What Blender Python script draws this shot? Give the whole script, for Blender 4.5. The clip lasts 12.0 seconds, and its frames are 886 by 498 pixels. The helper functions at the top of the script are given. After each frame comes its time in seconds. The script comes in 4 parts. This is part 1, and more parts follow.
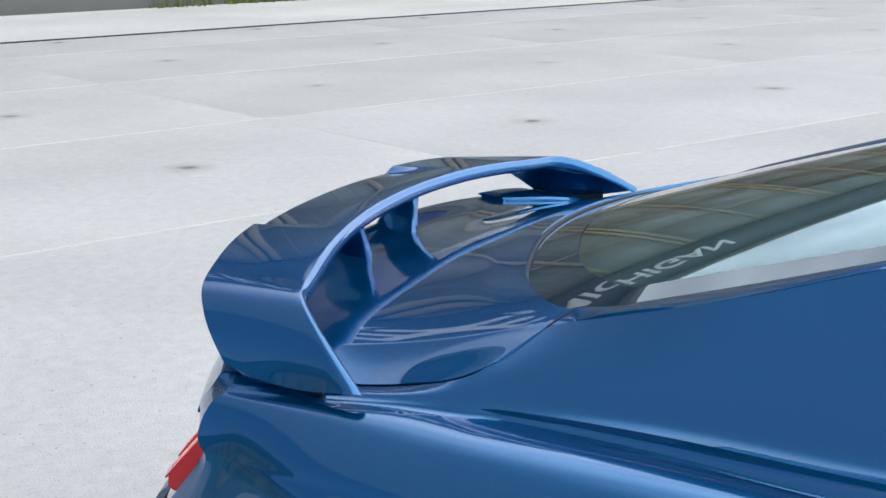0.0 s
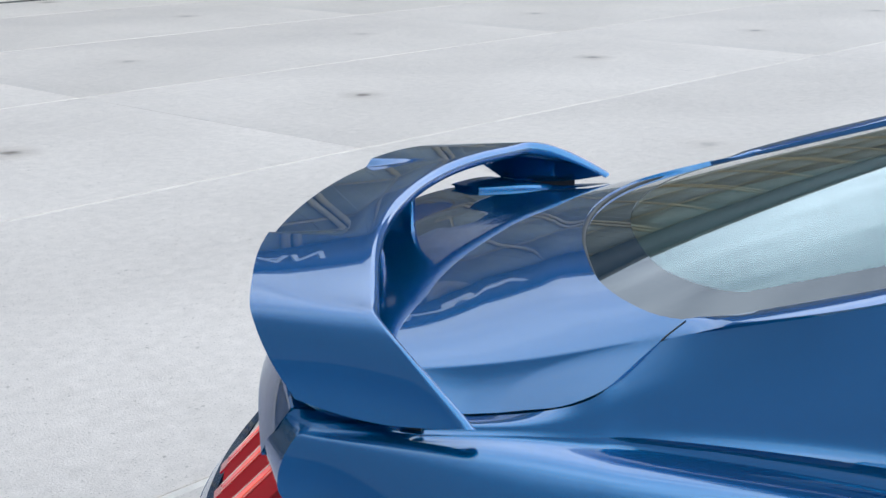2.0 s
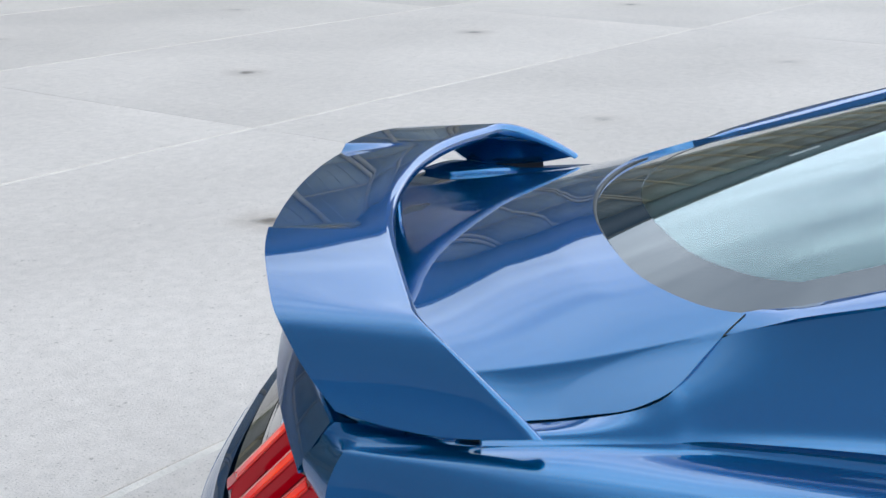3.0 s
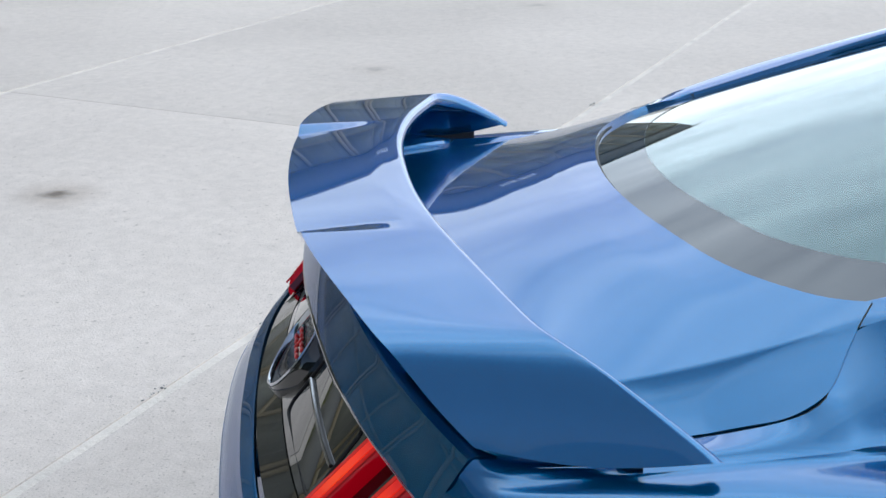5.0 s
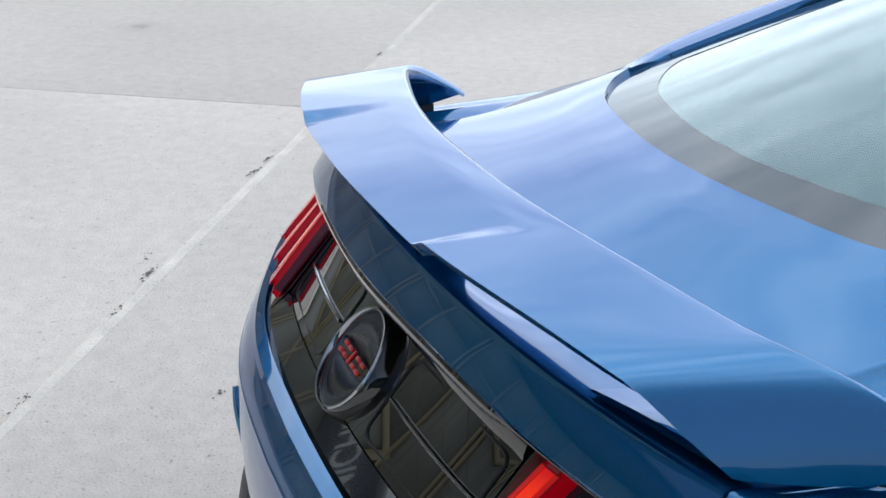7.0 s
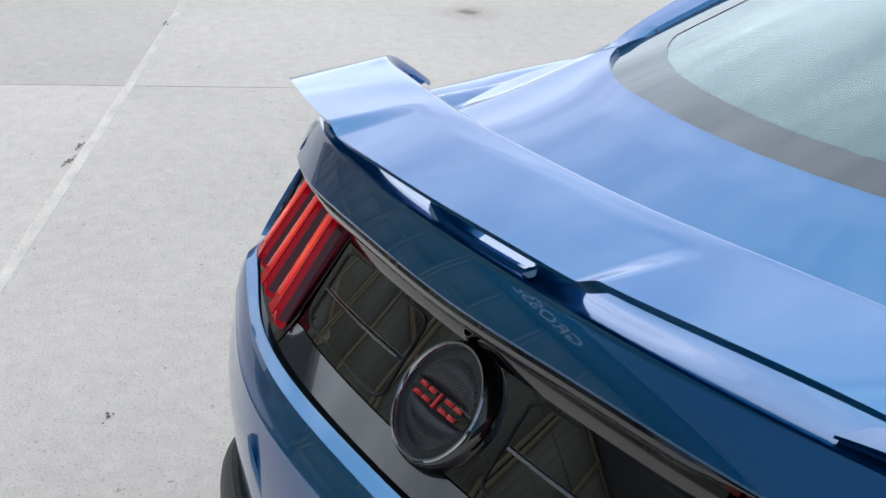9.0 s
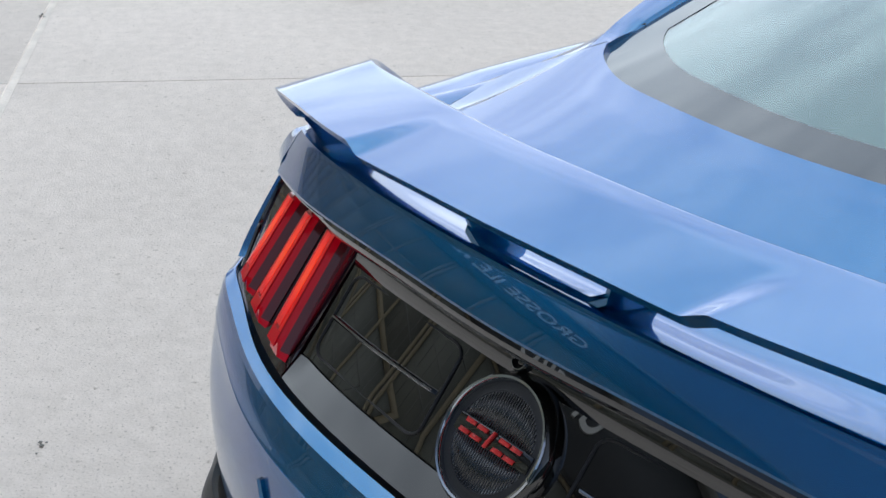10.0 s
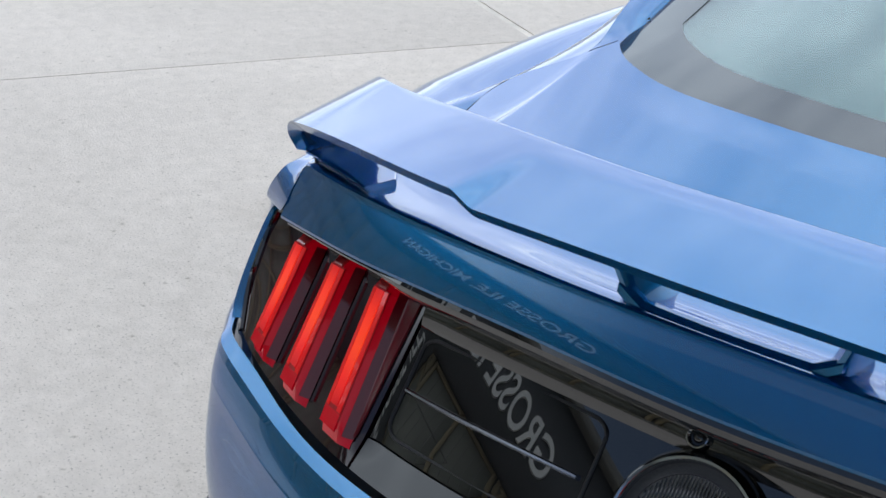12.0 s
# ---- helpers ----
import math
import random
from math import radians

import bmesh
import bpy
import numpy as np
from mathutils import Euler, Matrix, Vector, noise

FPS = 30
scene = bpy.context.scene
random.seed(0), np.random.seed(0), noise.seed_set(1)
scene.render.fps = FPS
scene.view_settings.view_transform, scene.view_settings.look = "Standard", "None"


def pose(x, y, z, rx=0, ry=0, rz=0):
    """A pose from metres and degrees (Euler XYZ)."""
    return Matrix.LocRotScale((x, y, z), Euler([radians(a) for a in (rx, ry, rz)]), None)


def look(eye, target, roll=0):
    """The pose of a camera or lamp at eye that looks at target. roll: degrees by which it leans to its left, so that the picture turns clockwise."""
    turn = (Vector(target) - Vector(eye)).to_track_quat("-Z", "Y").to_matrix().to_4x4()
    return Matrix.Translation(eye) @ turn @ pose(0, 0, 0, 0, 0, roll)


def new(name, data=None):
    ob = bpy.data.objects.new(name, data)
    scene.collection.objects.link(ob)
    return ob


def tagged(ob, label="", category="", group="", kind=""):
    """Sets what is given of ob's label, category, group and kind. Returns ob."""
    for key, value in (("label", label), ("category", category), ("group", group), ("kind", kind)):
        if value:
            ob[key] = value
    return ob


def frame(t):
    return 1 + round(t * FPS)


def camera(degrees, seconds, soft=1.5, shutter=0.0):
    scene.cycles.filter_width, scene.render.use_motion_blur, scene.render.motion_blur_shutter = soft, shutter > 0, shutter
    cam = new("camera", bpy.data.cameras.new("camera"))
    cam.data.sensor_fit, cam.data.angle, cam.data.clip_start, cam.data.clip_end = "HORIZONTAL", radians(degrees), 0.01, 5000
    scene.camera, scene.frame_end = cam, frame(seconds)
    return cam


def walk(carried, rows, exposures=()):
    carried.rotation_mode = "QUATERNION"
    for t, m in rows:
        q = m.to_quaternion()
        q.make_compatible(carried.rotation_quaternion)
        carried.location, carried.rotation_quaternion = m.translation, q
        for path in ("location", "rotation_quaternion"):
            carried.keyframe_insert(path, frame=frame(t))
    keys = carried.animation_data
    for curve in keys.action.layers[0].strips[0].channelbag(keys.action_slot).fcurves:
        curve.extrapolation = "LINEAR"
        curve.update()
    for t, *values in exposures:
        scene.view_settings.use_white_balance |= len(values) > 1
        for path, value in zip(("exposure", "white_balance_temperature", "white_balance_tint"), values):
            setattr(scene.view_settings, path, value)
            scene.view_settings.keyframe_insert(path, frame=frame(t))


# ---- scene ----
cam = camera(36.6, 12.0)
PATH = [
    (0, (1.118, -2.161, 1.609), (0.377, -0.368, 1.124), -0.5),
    (0.5, (1.009, -2.146, 1.609), (0.337, -0.328, 1.118), -0.3),
    (1, (0.905, -2.135, 1.612), (0.304, -0.294, 1.112), -0.3),
    (1.5, (0.793, -2.117, 1.613), (0.273, -0.255, 1.1), -0.2),
    (2, (0.684, -2.091, 1.614), (0.25, -0.212, 1.084), -0.2),
    (2.5, (0.564, -2.048, 1.606), (0.231, -0.153, 1.061), -0.0),
    (3, (0.451, -2.007, 1.604), (0.22, -0.103, 1.039), 0.2),
    (5, (0.009, -1.823, 1.613), (0.209, 0.061, 0.973), 0.8),
    (5.5, (-0.109, -1.757, 1.608), (0.203, 0.106, 0.952), 1.0),
    (6, (-0.217, -1.687, 1.614), (0.199, 0.148, 0.935), 0.9),
    (6.5, (-0.323, -1.63, 1.616), (0.194, 0.173, 0.921), 1.1),
    (7, (-0.419, -1.546, 1.617), (0.195, 0.219, 0.904), 1.1),
    (9, (-0.721, -1.169, 1.617), (0.247, 0.402, 0.846), 1.4),
    (9.5, (-0.768, -1.069, 1.617), (0.277, 0.446, 0.834), 1.5),
    (10, (-0.813, -0.945, 1.615), (0.319, 0.499, 0.818), 1.5),
    (10.5, (-0.846, -0.836, 1.611), (0.357, 0.544, 0.805), 1.5),
    (11, (-0.881, -0.709, 1.604), (0.402, 0.593, 0.79), 1.7),
    (11.5, (-0.907, -0.596, 1.599), (0.44, 0.633, 0.777), 1.9),
    (12, (-0.93, -0.463, 1.593), (0.486, 0.678, 0.762), 2.2),
]
walk(cam, [(t, look(e, g, r)) for t, e, g, r in PATH], [(0, 0.58, 6500, 10), (3, 0.49, 6550, 10), (5.5, 0.44, 6680, 11), (9, 0.41, 6850, 11), (12, 0.44, 6850, 11)])

# ---- light ----
world = bpy.data.worlds.new("sky")
scene.world = world
world.use_nodes = True
SUN_EL, SUN_AZ = 48, 2
wn = world.node_tree
sky = wn.nodes.new("ShaderNodeTexSky")
sky.sky_type, sky.sun_disc = "NISHITA", False
sky.sun_elevation, sky.sun_rotation = radians(SUN_EL), radians(90 - SUN_AZ)
sky.air_density, sky.dust_density, sky.ozone_density = 1.0, 0.6, 3.0
co = wn.nodes.new("ShaderNodeTexCoord")
mp = wn.nodes.new("ShaderNodeMapping")
mp.inputs["Scale"].default_value = (1.6, 3.2, 5.0)
mp.inputs["Rotation"].default_value = (0, 0, radians(25))
cl = wn.nodes.new("ShaderNodeTexNoise")
cl.inputs["Scale"].default_value, cl.inputs["Detail"].default_value, cl.inputs["Roughness"].default_value = 2.6, 7, 0.52
cr = wn.nodes.new("ShaderNodeValToRGB")
cr.color_ramp.elements[0].position, cr.color_ramp.elements[1].position = 0.20, 0.80
cr.color_ramp.elements[0].color, cr.color_ramp.elements[1].color = (0.22, 0.22, 0.22, 1), (0.80, 0.80, 0.80, 1)
mx = wn.nodes.new("ShaderNodeMix")
mx.data_type = "RGBA"
mx.inputs[7].default_value = (19.8, 23.2, 26.4, 1)
sc = wn.nodes.new("ShaderNodeMath")
sc.operation, sc.inputs[1].default_value = "MULTIPLY", 0.95
wn.links.new(co.outputs["Generated"], mp.inputs["Vector"])
wn.links.new(mp.outputs[0], cl.inputs["Vector"])
wn.links.new(cl.outputs[0], cr.inputs[0])
# the haze lies over the hangar and thins overhead
sz = wn.nodes.new("ShaderNodeVectorMath")
sz.operation, sz.inputs[1].default_value = "DOT_PRODUCT", (0.55, 0.50, -0.30)
hz = wn.nodes.new("ShaderNodeMapRange")
hz.interpolation_type = "SMOOTHSTEP"
for k, value in enumerate((-0.32, 0.08, 0.03, 1.0)):
    hz.inputs[k + 1].default_value = value
hm = wn.nodes.new("ShaderNodeMath")
hm.operation = "MULTIPLY"
wn.links.new(co.outputs["Generated"], sz.inputs[0])
wn.links.new(sz.outputs["Value"], hz.inputs[0])
wn.links.new(cr.outputs[0], hm.inputs[0])
wn.links.new(hz.outputs[0], hm.inputs[1])
wn.links.new(hm.outputs[0], sc.inputs[0])
wn.links.new(sc.outputs[0], mx.inputs[0])
wn.links.new(sky.outputs[0], mx.inputs[6])
bg = wn.nodes["Background"]
bg.inputs["Strength"].default_value = 0.10
wn.links.new(mx.outputs[2], bg.inputs["Color"])
sun = new("sun", bpy.data.lights.new("sun", "SUN"))
sun.data.energy, sun.data.angle, sun.data.color = 0.38, radians(178), (1.0, 0.92, 0.80)
sun.matrix_world = look((0, 0, 0), (-math.cos(radians(SUN_AZ)) * math.cos(radians(SUN_EL)), -math.sin(radians(SUN_AZ)) * math.cos(radians(SUN_EL)), -math.sin(radians(SUN_EL))))
tagged(sun, kind="structure")


# ---- materials ----
def node_mat(name, color, rough=0.5, metal=0.0, coat=0.0, var=0.0, scale=8.0, bump=0.0, bump_scale=60.0, transmission=0.0, ior=1.5, spec=0.5, coat_rough=0.03, fine=0.0, spread=0.0, coat_ior=1.5):
    m = bpy.data.materials.new(name)
    m.use_nodes = True
    nt = m.node_tree
    b = nt.nodes["Principled BSDF"]
    b.inputs["Base Color"].default_value = (*color, 1)
    b.inputs["Roughness"].default_value = rough
    b.inputs["Metallic"].default_value = metal
    b.inputs["Coat Weight"].default_value = coat
    b.inputs["Coat Roughness"].default_value = coat_rough
    b.inputs["Coat IOR"].default_value = coat_ior
    b.inputs["Transmission Weight"].default_value = transmission
    b.inputs["IOR"].default_value = ior
    b.inputs["Specular IOR Level"].default_value = spec
    tc = nt.nodes.new("ShaderNodeTexCoord")
    if var or fine:
        n1 = nt.nodes.new("ShaderNodeTexNoise")
        n1.inputs["Scale"].default_value, n1.inputs["Detail"].default_value = scale, 6
        n2 = nt.nodes.new("ShaderNodeTexNoise")
        n2.inputs["Scale"].default_value, n2.inputs["Detail"].default_value = scale * 23, 3
        nt.links.new(tc.outputs["Object"], n1.inputs["Vector"])
        nt.links.new(tc.outputs["Object"], n2.inputs["Vector"])
        f = nt.nodes.new("ShaderNodeMath")
        f.operation = "MULTIPLY_ADD"
        f.inputs[1].default_value = var * 2
        g = nt.nodes.new("ShaderNodeMath")
        g.operation = "MULTIPLY_ADD"
        g.inputs[1].default_value, g.inputs[2].default_value = fine * 2, 1 - fine - var
        nt.links.new(n2.outputs[0], g.inputs[0])
        nt.links.new(n1.outputs[0], f.inputs[0])
        nt.links.new(g.outputs[0], f.inputs[2])
        hs = nt.nodes.new("ShaderNodeHueSaturation")
        hs.inputs["Color"].default_value = (*color, 1)
        nt.links.new(f.outputs[0], hs.inputs["Value"])
        nt.links.new(hs.outputs[0], b.inputs["Base Color"])
        if spread:
            oi = nt.nodes.new("ShaderNodeObjectInfo")
            h = nt.nodes.new("ShaderNodeMath")
            h.operation = "MULTIPLY_ADD"
            h.inputs[1].default_value, h.inputs[2].default_value = spread * 2, 1 - spread
            k = nt.nodes.new("ShaderNodeMath")
            k.operation = "MULTIPLY"
            nt.links.new(oi.outputs["Random"], h.inputs[0])
            nt.links.new(h.outputs[0], k.inputs[0])
            nt.links.new(f.outputs[0], k.inputs[1])
            nt.links.new(k.outputs[0], hs.inputs["Value"])
    if bump:
        n3 = nt.nodes.new("ShaderNodeTexNoise")
        n3.inputs["Scale"].default_value, n3.inputs["Detail"].default_value = bump_scale, 5
        bp = nt.nodes.new("ShaderNodeBump")
        bp.inputs["Strength"].default_value, bp.inputs["Distance"].default_value = bump, 0.01
        nt.links.new(tc.outputs["Object"], n3.inputs["Vector"])
        nt.links.new(n3.outputs[0], bp.inputs["Height"])
        nt.links.new(bp.outputs[0], b.inputs["Normal"])
    return m


PAINT = node_mat("blue_metallic_paint", (0.0003, 0.138, 0.320), 0.27, 0.78, 1.0, var=0.03, scale=3, fine=0.05, spec=0.1, coat_ior=1.66, coat_rough=0.006)
PAINT.node_tree.nodes["Principled BSDF"].inputs["Specular Tint"].default_value = (0.03, 0.29, 0.54, 1)
GLOSS_BLACK = node_mat("gloss_black", (0.006, 0.006, 0.006), 0.02, 0, 1.0, var=0.1, scale=5, coat_ior=1.75, coat_rough=0.0, spec=0.15)
RUBBER = node_mat("black_rubber", (0.012, 0.012, 0.013), 0.55, var=0.15, scale=20)
PLASTIC = node_mat("grey_black_plastic", (0.03, 0.03, 0.032), 0.5, var=0.1, scale=20, bump=0.1, bump_scale=300)
CHROME = node_mat("dark_chrome", (0.30, 0.31, 0.33), 0.14, 1.0, var=0.06, scale=30)
RING = node_mat("bright_dark_chrome", (0.46, 0.49, 0.53), 0.1, 1.0, var=0.06, scale=30)
DISC = node_mat("grey_badge_plastic", (0.11, 0.11, 0.115), 0.45, var=0.1, scale=20)
RED_LENS = node_mat("red_lens", (0.50, 0.002, 0.010), 0.12, 0, 0.4, coat_rough=0.01, var=0.08, scale=12, spec=0.2)
SATIN = node_mat("gloss_dark_trim", (0.010, 0.012, 0.015), 0.1, 0.0, 1.0, coat_ior=1.45, coat_rough=0.02, var=0.08, scale=10, spec=0.25)
# paler base colour stands in for sky sheen on the slanted lens tops
PINK_LENS = node_mat("sky_sheen_red_lens", (0.55, 0.05, 0.05), 0.1, 0, 1.0, var=0.08, scale=12, spec=0.3)
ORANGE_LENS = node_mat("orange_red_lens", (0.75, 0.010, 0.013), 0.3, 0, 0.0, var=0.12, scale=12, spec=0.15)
# emission added to the lens faces: orange mid-height, fading to red at both ends
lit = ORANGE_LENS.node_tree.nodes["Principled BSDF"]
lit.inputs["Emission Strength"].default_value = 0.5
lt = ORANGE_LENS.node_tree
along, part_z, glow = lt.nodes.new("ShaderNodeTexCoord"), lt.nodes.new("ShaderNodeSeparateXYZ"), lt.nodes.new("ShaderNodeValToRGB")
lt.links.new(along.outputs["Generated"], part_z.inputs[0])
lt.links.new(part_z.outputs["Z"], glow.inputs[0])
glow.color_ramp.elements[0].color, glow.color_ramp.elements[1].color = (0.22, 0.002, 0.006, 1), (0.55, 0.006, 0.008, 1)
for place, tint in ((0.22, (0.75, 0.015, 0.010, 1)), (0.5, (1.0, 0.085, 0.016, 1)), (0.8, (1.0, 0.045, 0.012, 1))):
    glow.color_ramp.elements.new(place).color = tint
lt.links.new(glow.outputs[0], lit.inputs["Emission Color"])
lit.inputs["Coat Weight"].default_value, lit.inputs["Coat Roughness"].default_value = 1.0, 0.01
# weaker, even emission added to the red and bevel lenses
red_lit = RED_LENS.node_tree.nodes["Principled BSDF"]
red_lit.inputs["Emission Color"].default_value, red_lit.inputs["Emission Strength"].default_value = (0.55, 0.0, 0.012, 1), 0.16
SIDE_LENS = node_mat("deep_red_bevel_lens", (0.50, 0.006, 0.010), 0.15, 0, 1.0, coat_rough=0.01, var=0.12, scale=12, spec=0.2)
side_lit = SIDE_LENS.node_tree.nodes["Principled BSDF"]
side_lit.inputs["Emission Color"].default_value, side_lit.inputs["Emission Strength"].default_value = (0.75, 0.012, 0.010, 1), 0.3
RIM_LENS = node_mat("bright_red_lens", (0.42, 0.006, 0.012), 0.12, 0, 0.8, var=0.1, scale=12)
HOUSING = node_mat("smoked_red_housing", (0.016, 0.0015, 0.004), 0.05, 0, 1.0, var=0.1, scale=10, coat_rough=0.02, spec=0.3)
DEEP_RED = node_mat("dark_red_lens", (0.13, 0.002, 0.006), 0.08, 0, 0.6, var=0.1, scale=10)
RED_PAINT = node_mat("red_enamel", (0.85, 0.022, 0.020), 0.42, 0, 0.2, var=0.06, scale=60)
GLASS = node_mat("green_tinted_glass", (0.68, 0.84, 0.84), 0.0, transmission=1.0, ior=1.65)
GLASS.node_tree.nodes["Principled BSDF"].inputs["Specular Tint"].default_value = (0.72, 0.97, 1.0, 1)
FRIT = node_mat("black_frit", (0.018, 0.042, 0.062), 0.0, 0, 0.0, spec=0.5, ior=1.85)
INTERIOR = node_mat("teal_grey_liner", (0.085, 0.145, 0.155), 0.9, var=0.15, scale=3)
SEAT = node_mat("black_seat_leather", (0.03, 0.03, 0.032), 0.5, var=0.1, scale=15)
ALLOY = node_mat("dark_alloy", (0.08, 0.08, 0.085), 0.3, 0.9, var=0.1, scale=10)


# ---- mesh helpers ----
def part(name, bm, mat, parent, label="", sharp=0.6):
    for e in bm.edges:
        e.smooth = not (len(e.link_faces) == 2 and e.calc_face_angle(0) > sharp)
    me = bpy.data.meshes.new(name)
    bm.to_mesh(me)
    bm.free()
    for p in me.polygons:
        p.use_smooth = True
    if mat:
        me.materials.append(mat)
    ob = new(name, me)
    if parent:
        ob.parent = parent
    if label:
        ob["label"] = label
    return ob


def thing(name, at, label, category, group="", kind=""):
    ob = new(name)
    ob.empty_display_size = 0.1
    ob.location = at
    return tagged(ob, label, category, group, kind)


def spl(knots, values, q):
    """Natural cubic spline through values at knots."""
    s, v, q = np.array(knots, float), np.array(values, float), np.atleast_1d(np.array(q, float))
    flat = v.ndim == 1
    v = v[:, None] if flat else v
    n, h = len(s), np.diff(s)
    a, b = np.eye(n), np.zeros_like(v)
    for i in range(1, n - 1):
        a[i, i - 1:i + 2] = h[i - 1], 2 * (h[i - 1] + h[i]), h[i]
        b[i] = 6 * ((v[i + 1] - v[i]) / h[i] - (v[i] - v[i - 1]) / h[i - 1])
    m = np.linalg.solve(a, b)
    k = np.clip(np.searchsorted(s, q) - 1, 0, n - 2)
    d, hh = (q - s[k])[:, None], h[k][:, None]
    out = v[k] + d * ((v[k + 1] - v[k]) / hh - hh * (2 * m[k] + m[k + 1]) / 6 + d * (m[k] / 2 + d * (m[k + 1] - m[k]) / (6 * hh)))
    return out[:, 0] if flat else out


def even(knots, values, q):
    """The same for a curve that is alike on both sides of the car's middle."""
    k, v = np.array(knots, float), np.array(values, float)
    return spl(np.concatenate([-k[:0:-1], k]), np.concatenate([v[:0:-1], v]), q)


def normals(g):
    du, dv = np.gradient(g, axis=0), np.gradient(g, axis=1)
    n = np.cross(du, dv)
    return n / np.maximum(np.linalg.norm(n, axis=2, keepdims=True), 1e-9)


def grid_bm(g, bm=None, closed=False):
    bm = bm or bmesh.new()
    nu, nv = g.shape[:2]
    vs = [[bm.verts.new(g[i, j]) for j in range(nv)] for i in range(nu)]
    for i in range(nu - 1):
        for j in range(nv - 1 + closed):
            k = (j + 1) % nv
            bm.faces.new((vs[i][j], vs[i + 1][j], vs[i + 1][k], vs[i][k]))
    return bm, vs


def panel(g, depth=0.012, up=(0, 0, 1)):
    """A sheet of some depth on a grid of points; up: the side on which it shows."""
    n = normals(g)
    if (n.reshape(-1, 3) @ np.array(up)).mean() < 0:
        n = -n
    bm = bmesh.new()
    _, a = grid_bm(g, bm)
    _, b = grid_bm(g - n * depth, bm)
    nu, nv = g.shape[:2]
    ring = [(i, 0) for i in range(nu)] + [(nu - 1, j) for j in range(1, nv)] + [(i, nv - 1) for i in range(nu - 2, -1, -1)] + [(0, j) for j in range(nv - 2, 0, -1)]
    for (i, j), (k, l) in zip(ring, ring[1:] + ring[:1]):
        bm.faces.new((a[i][j], a[k][l], b[k][l], b[i][j]))
    bmesh.ops.recalc_face_normals(bm, faces=bm.faces)
    return bm


def rows_grid(rows, ns, nt, smooth=True):
    """A grid over guide rows with the same count of points."""
    rows = np.array(rows, float)
    q = np.linspace(0, rows.shape[1] - 1, ns)
    fine = np.stack([spl(range(rows.shape[1]), r, q) for r in rows])
    t = np.linspace(0, len(rows) - 1, nt)
    if smooth and len(rows) > 2:
        return np.stack([spl(range(len(rows)), fine[:, i], t) for i in range(ns)])
    k = np.clip(t.astype(int), 0, len(rows) - 2)
    return np.stack([fine[k, i] + (t - k)[:, None] * (fine[k + 1, i] - fine[k, i]) for i in range(ns)])


def mirror(g):
    return g * np.array((1, -1, 1))


def box(bm, lo, hi, m=None):
    r = bmesh.ops.create_cube(bm, size=1)
    for v in r["verts"]:
        v.co = Vector([(lo[i] + hi[i]) / 2 + v.co[i] * (hi[i] - lo[i]) for i in range(3)])
        if m:
            v.co = m @ v.co
    return r["verts"]


def bevel(bm, w, seg=2):
    bmesh.ops.bevel(bm, geom=[e for e in bm.edges], offset=w, segments=seg, profile=0.7, affect="EDGES")
    return bm


def tube(bm, path, radius, n=8):
    path = [Vector(p) for p in path]
    rings = []
    for i, p in enumerate(path):
        d = (path[min(i + 1, len(path) - 1)] - path[max(i - 1, 0)]).normalized()
        a = d.cross(Vector((0.31, 0.2, 0.93))).normalized()
        b = d.cross(a)
        rings.append([bm.verts.new(p + radius * (a * math.cos(2 * math.pi * k / n) + b * math.sin(2 * math.pi * k / n))) for k in range(n)])
    for r, s in zip(rings, rings[1:]):
        for k in range(n):
            bm.faces.new((r[k], r[(k + 1) % n], s[(k + 1) % n], s[k]))
    bm.faces.new(rings[0])
    bm.faces.new(rings[-1])
    bmesh.ops.recalc_face_normals(bm, faces=bm.faces)


def lathe(profile, n, m):
    """Turns (radius, height) pairs about z, then places them by m."""
    g = np.array([[m @ Vector((r * math.cos(2 * math.pi * k / n), r * math.sin(2 * math.pi * k / n), h)) for k in range(n)] for r, h in profile])
    bm, _ = grid_bm(g, closed=True)
    bmesh.ops.remove_doubles(bm, verts=bm.verts, dist=1e-6)
    bmesh.ops.recalc_face_normals(bm, faces=bm.faces)
    return bm


def smooth_step(a, b, x):
    t = np.clip((np.asarray(x, float) - a) / (b - a), 0, 1)
    return t * t * (3 - 2 * t)


# ---- ground: square concrete slabs, drain line, far apron ----
GRID = radians(61)
UX, NX = np.array((math.cos(GRID), math.sin(GRID))), np.array((-math.sin(GRID), math.cos(GRID)))


def yard(u, n, z=0.0):
    p = UX * u + NX * n
    return (p[0], p[1], z)


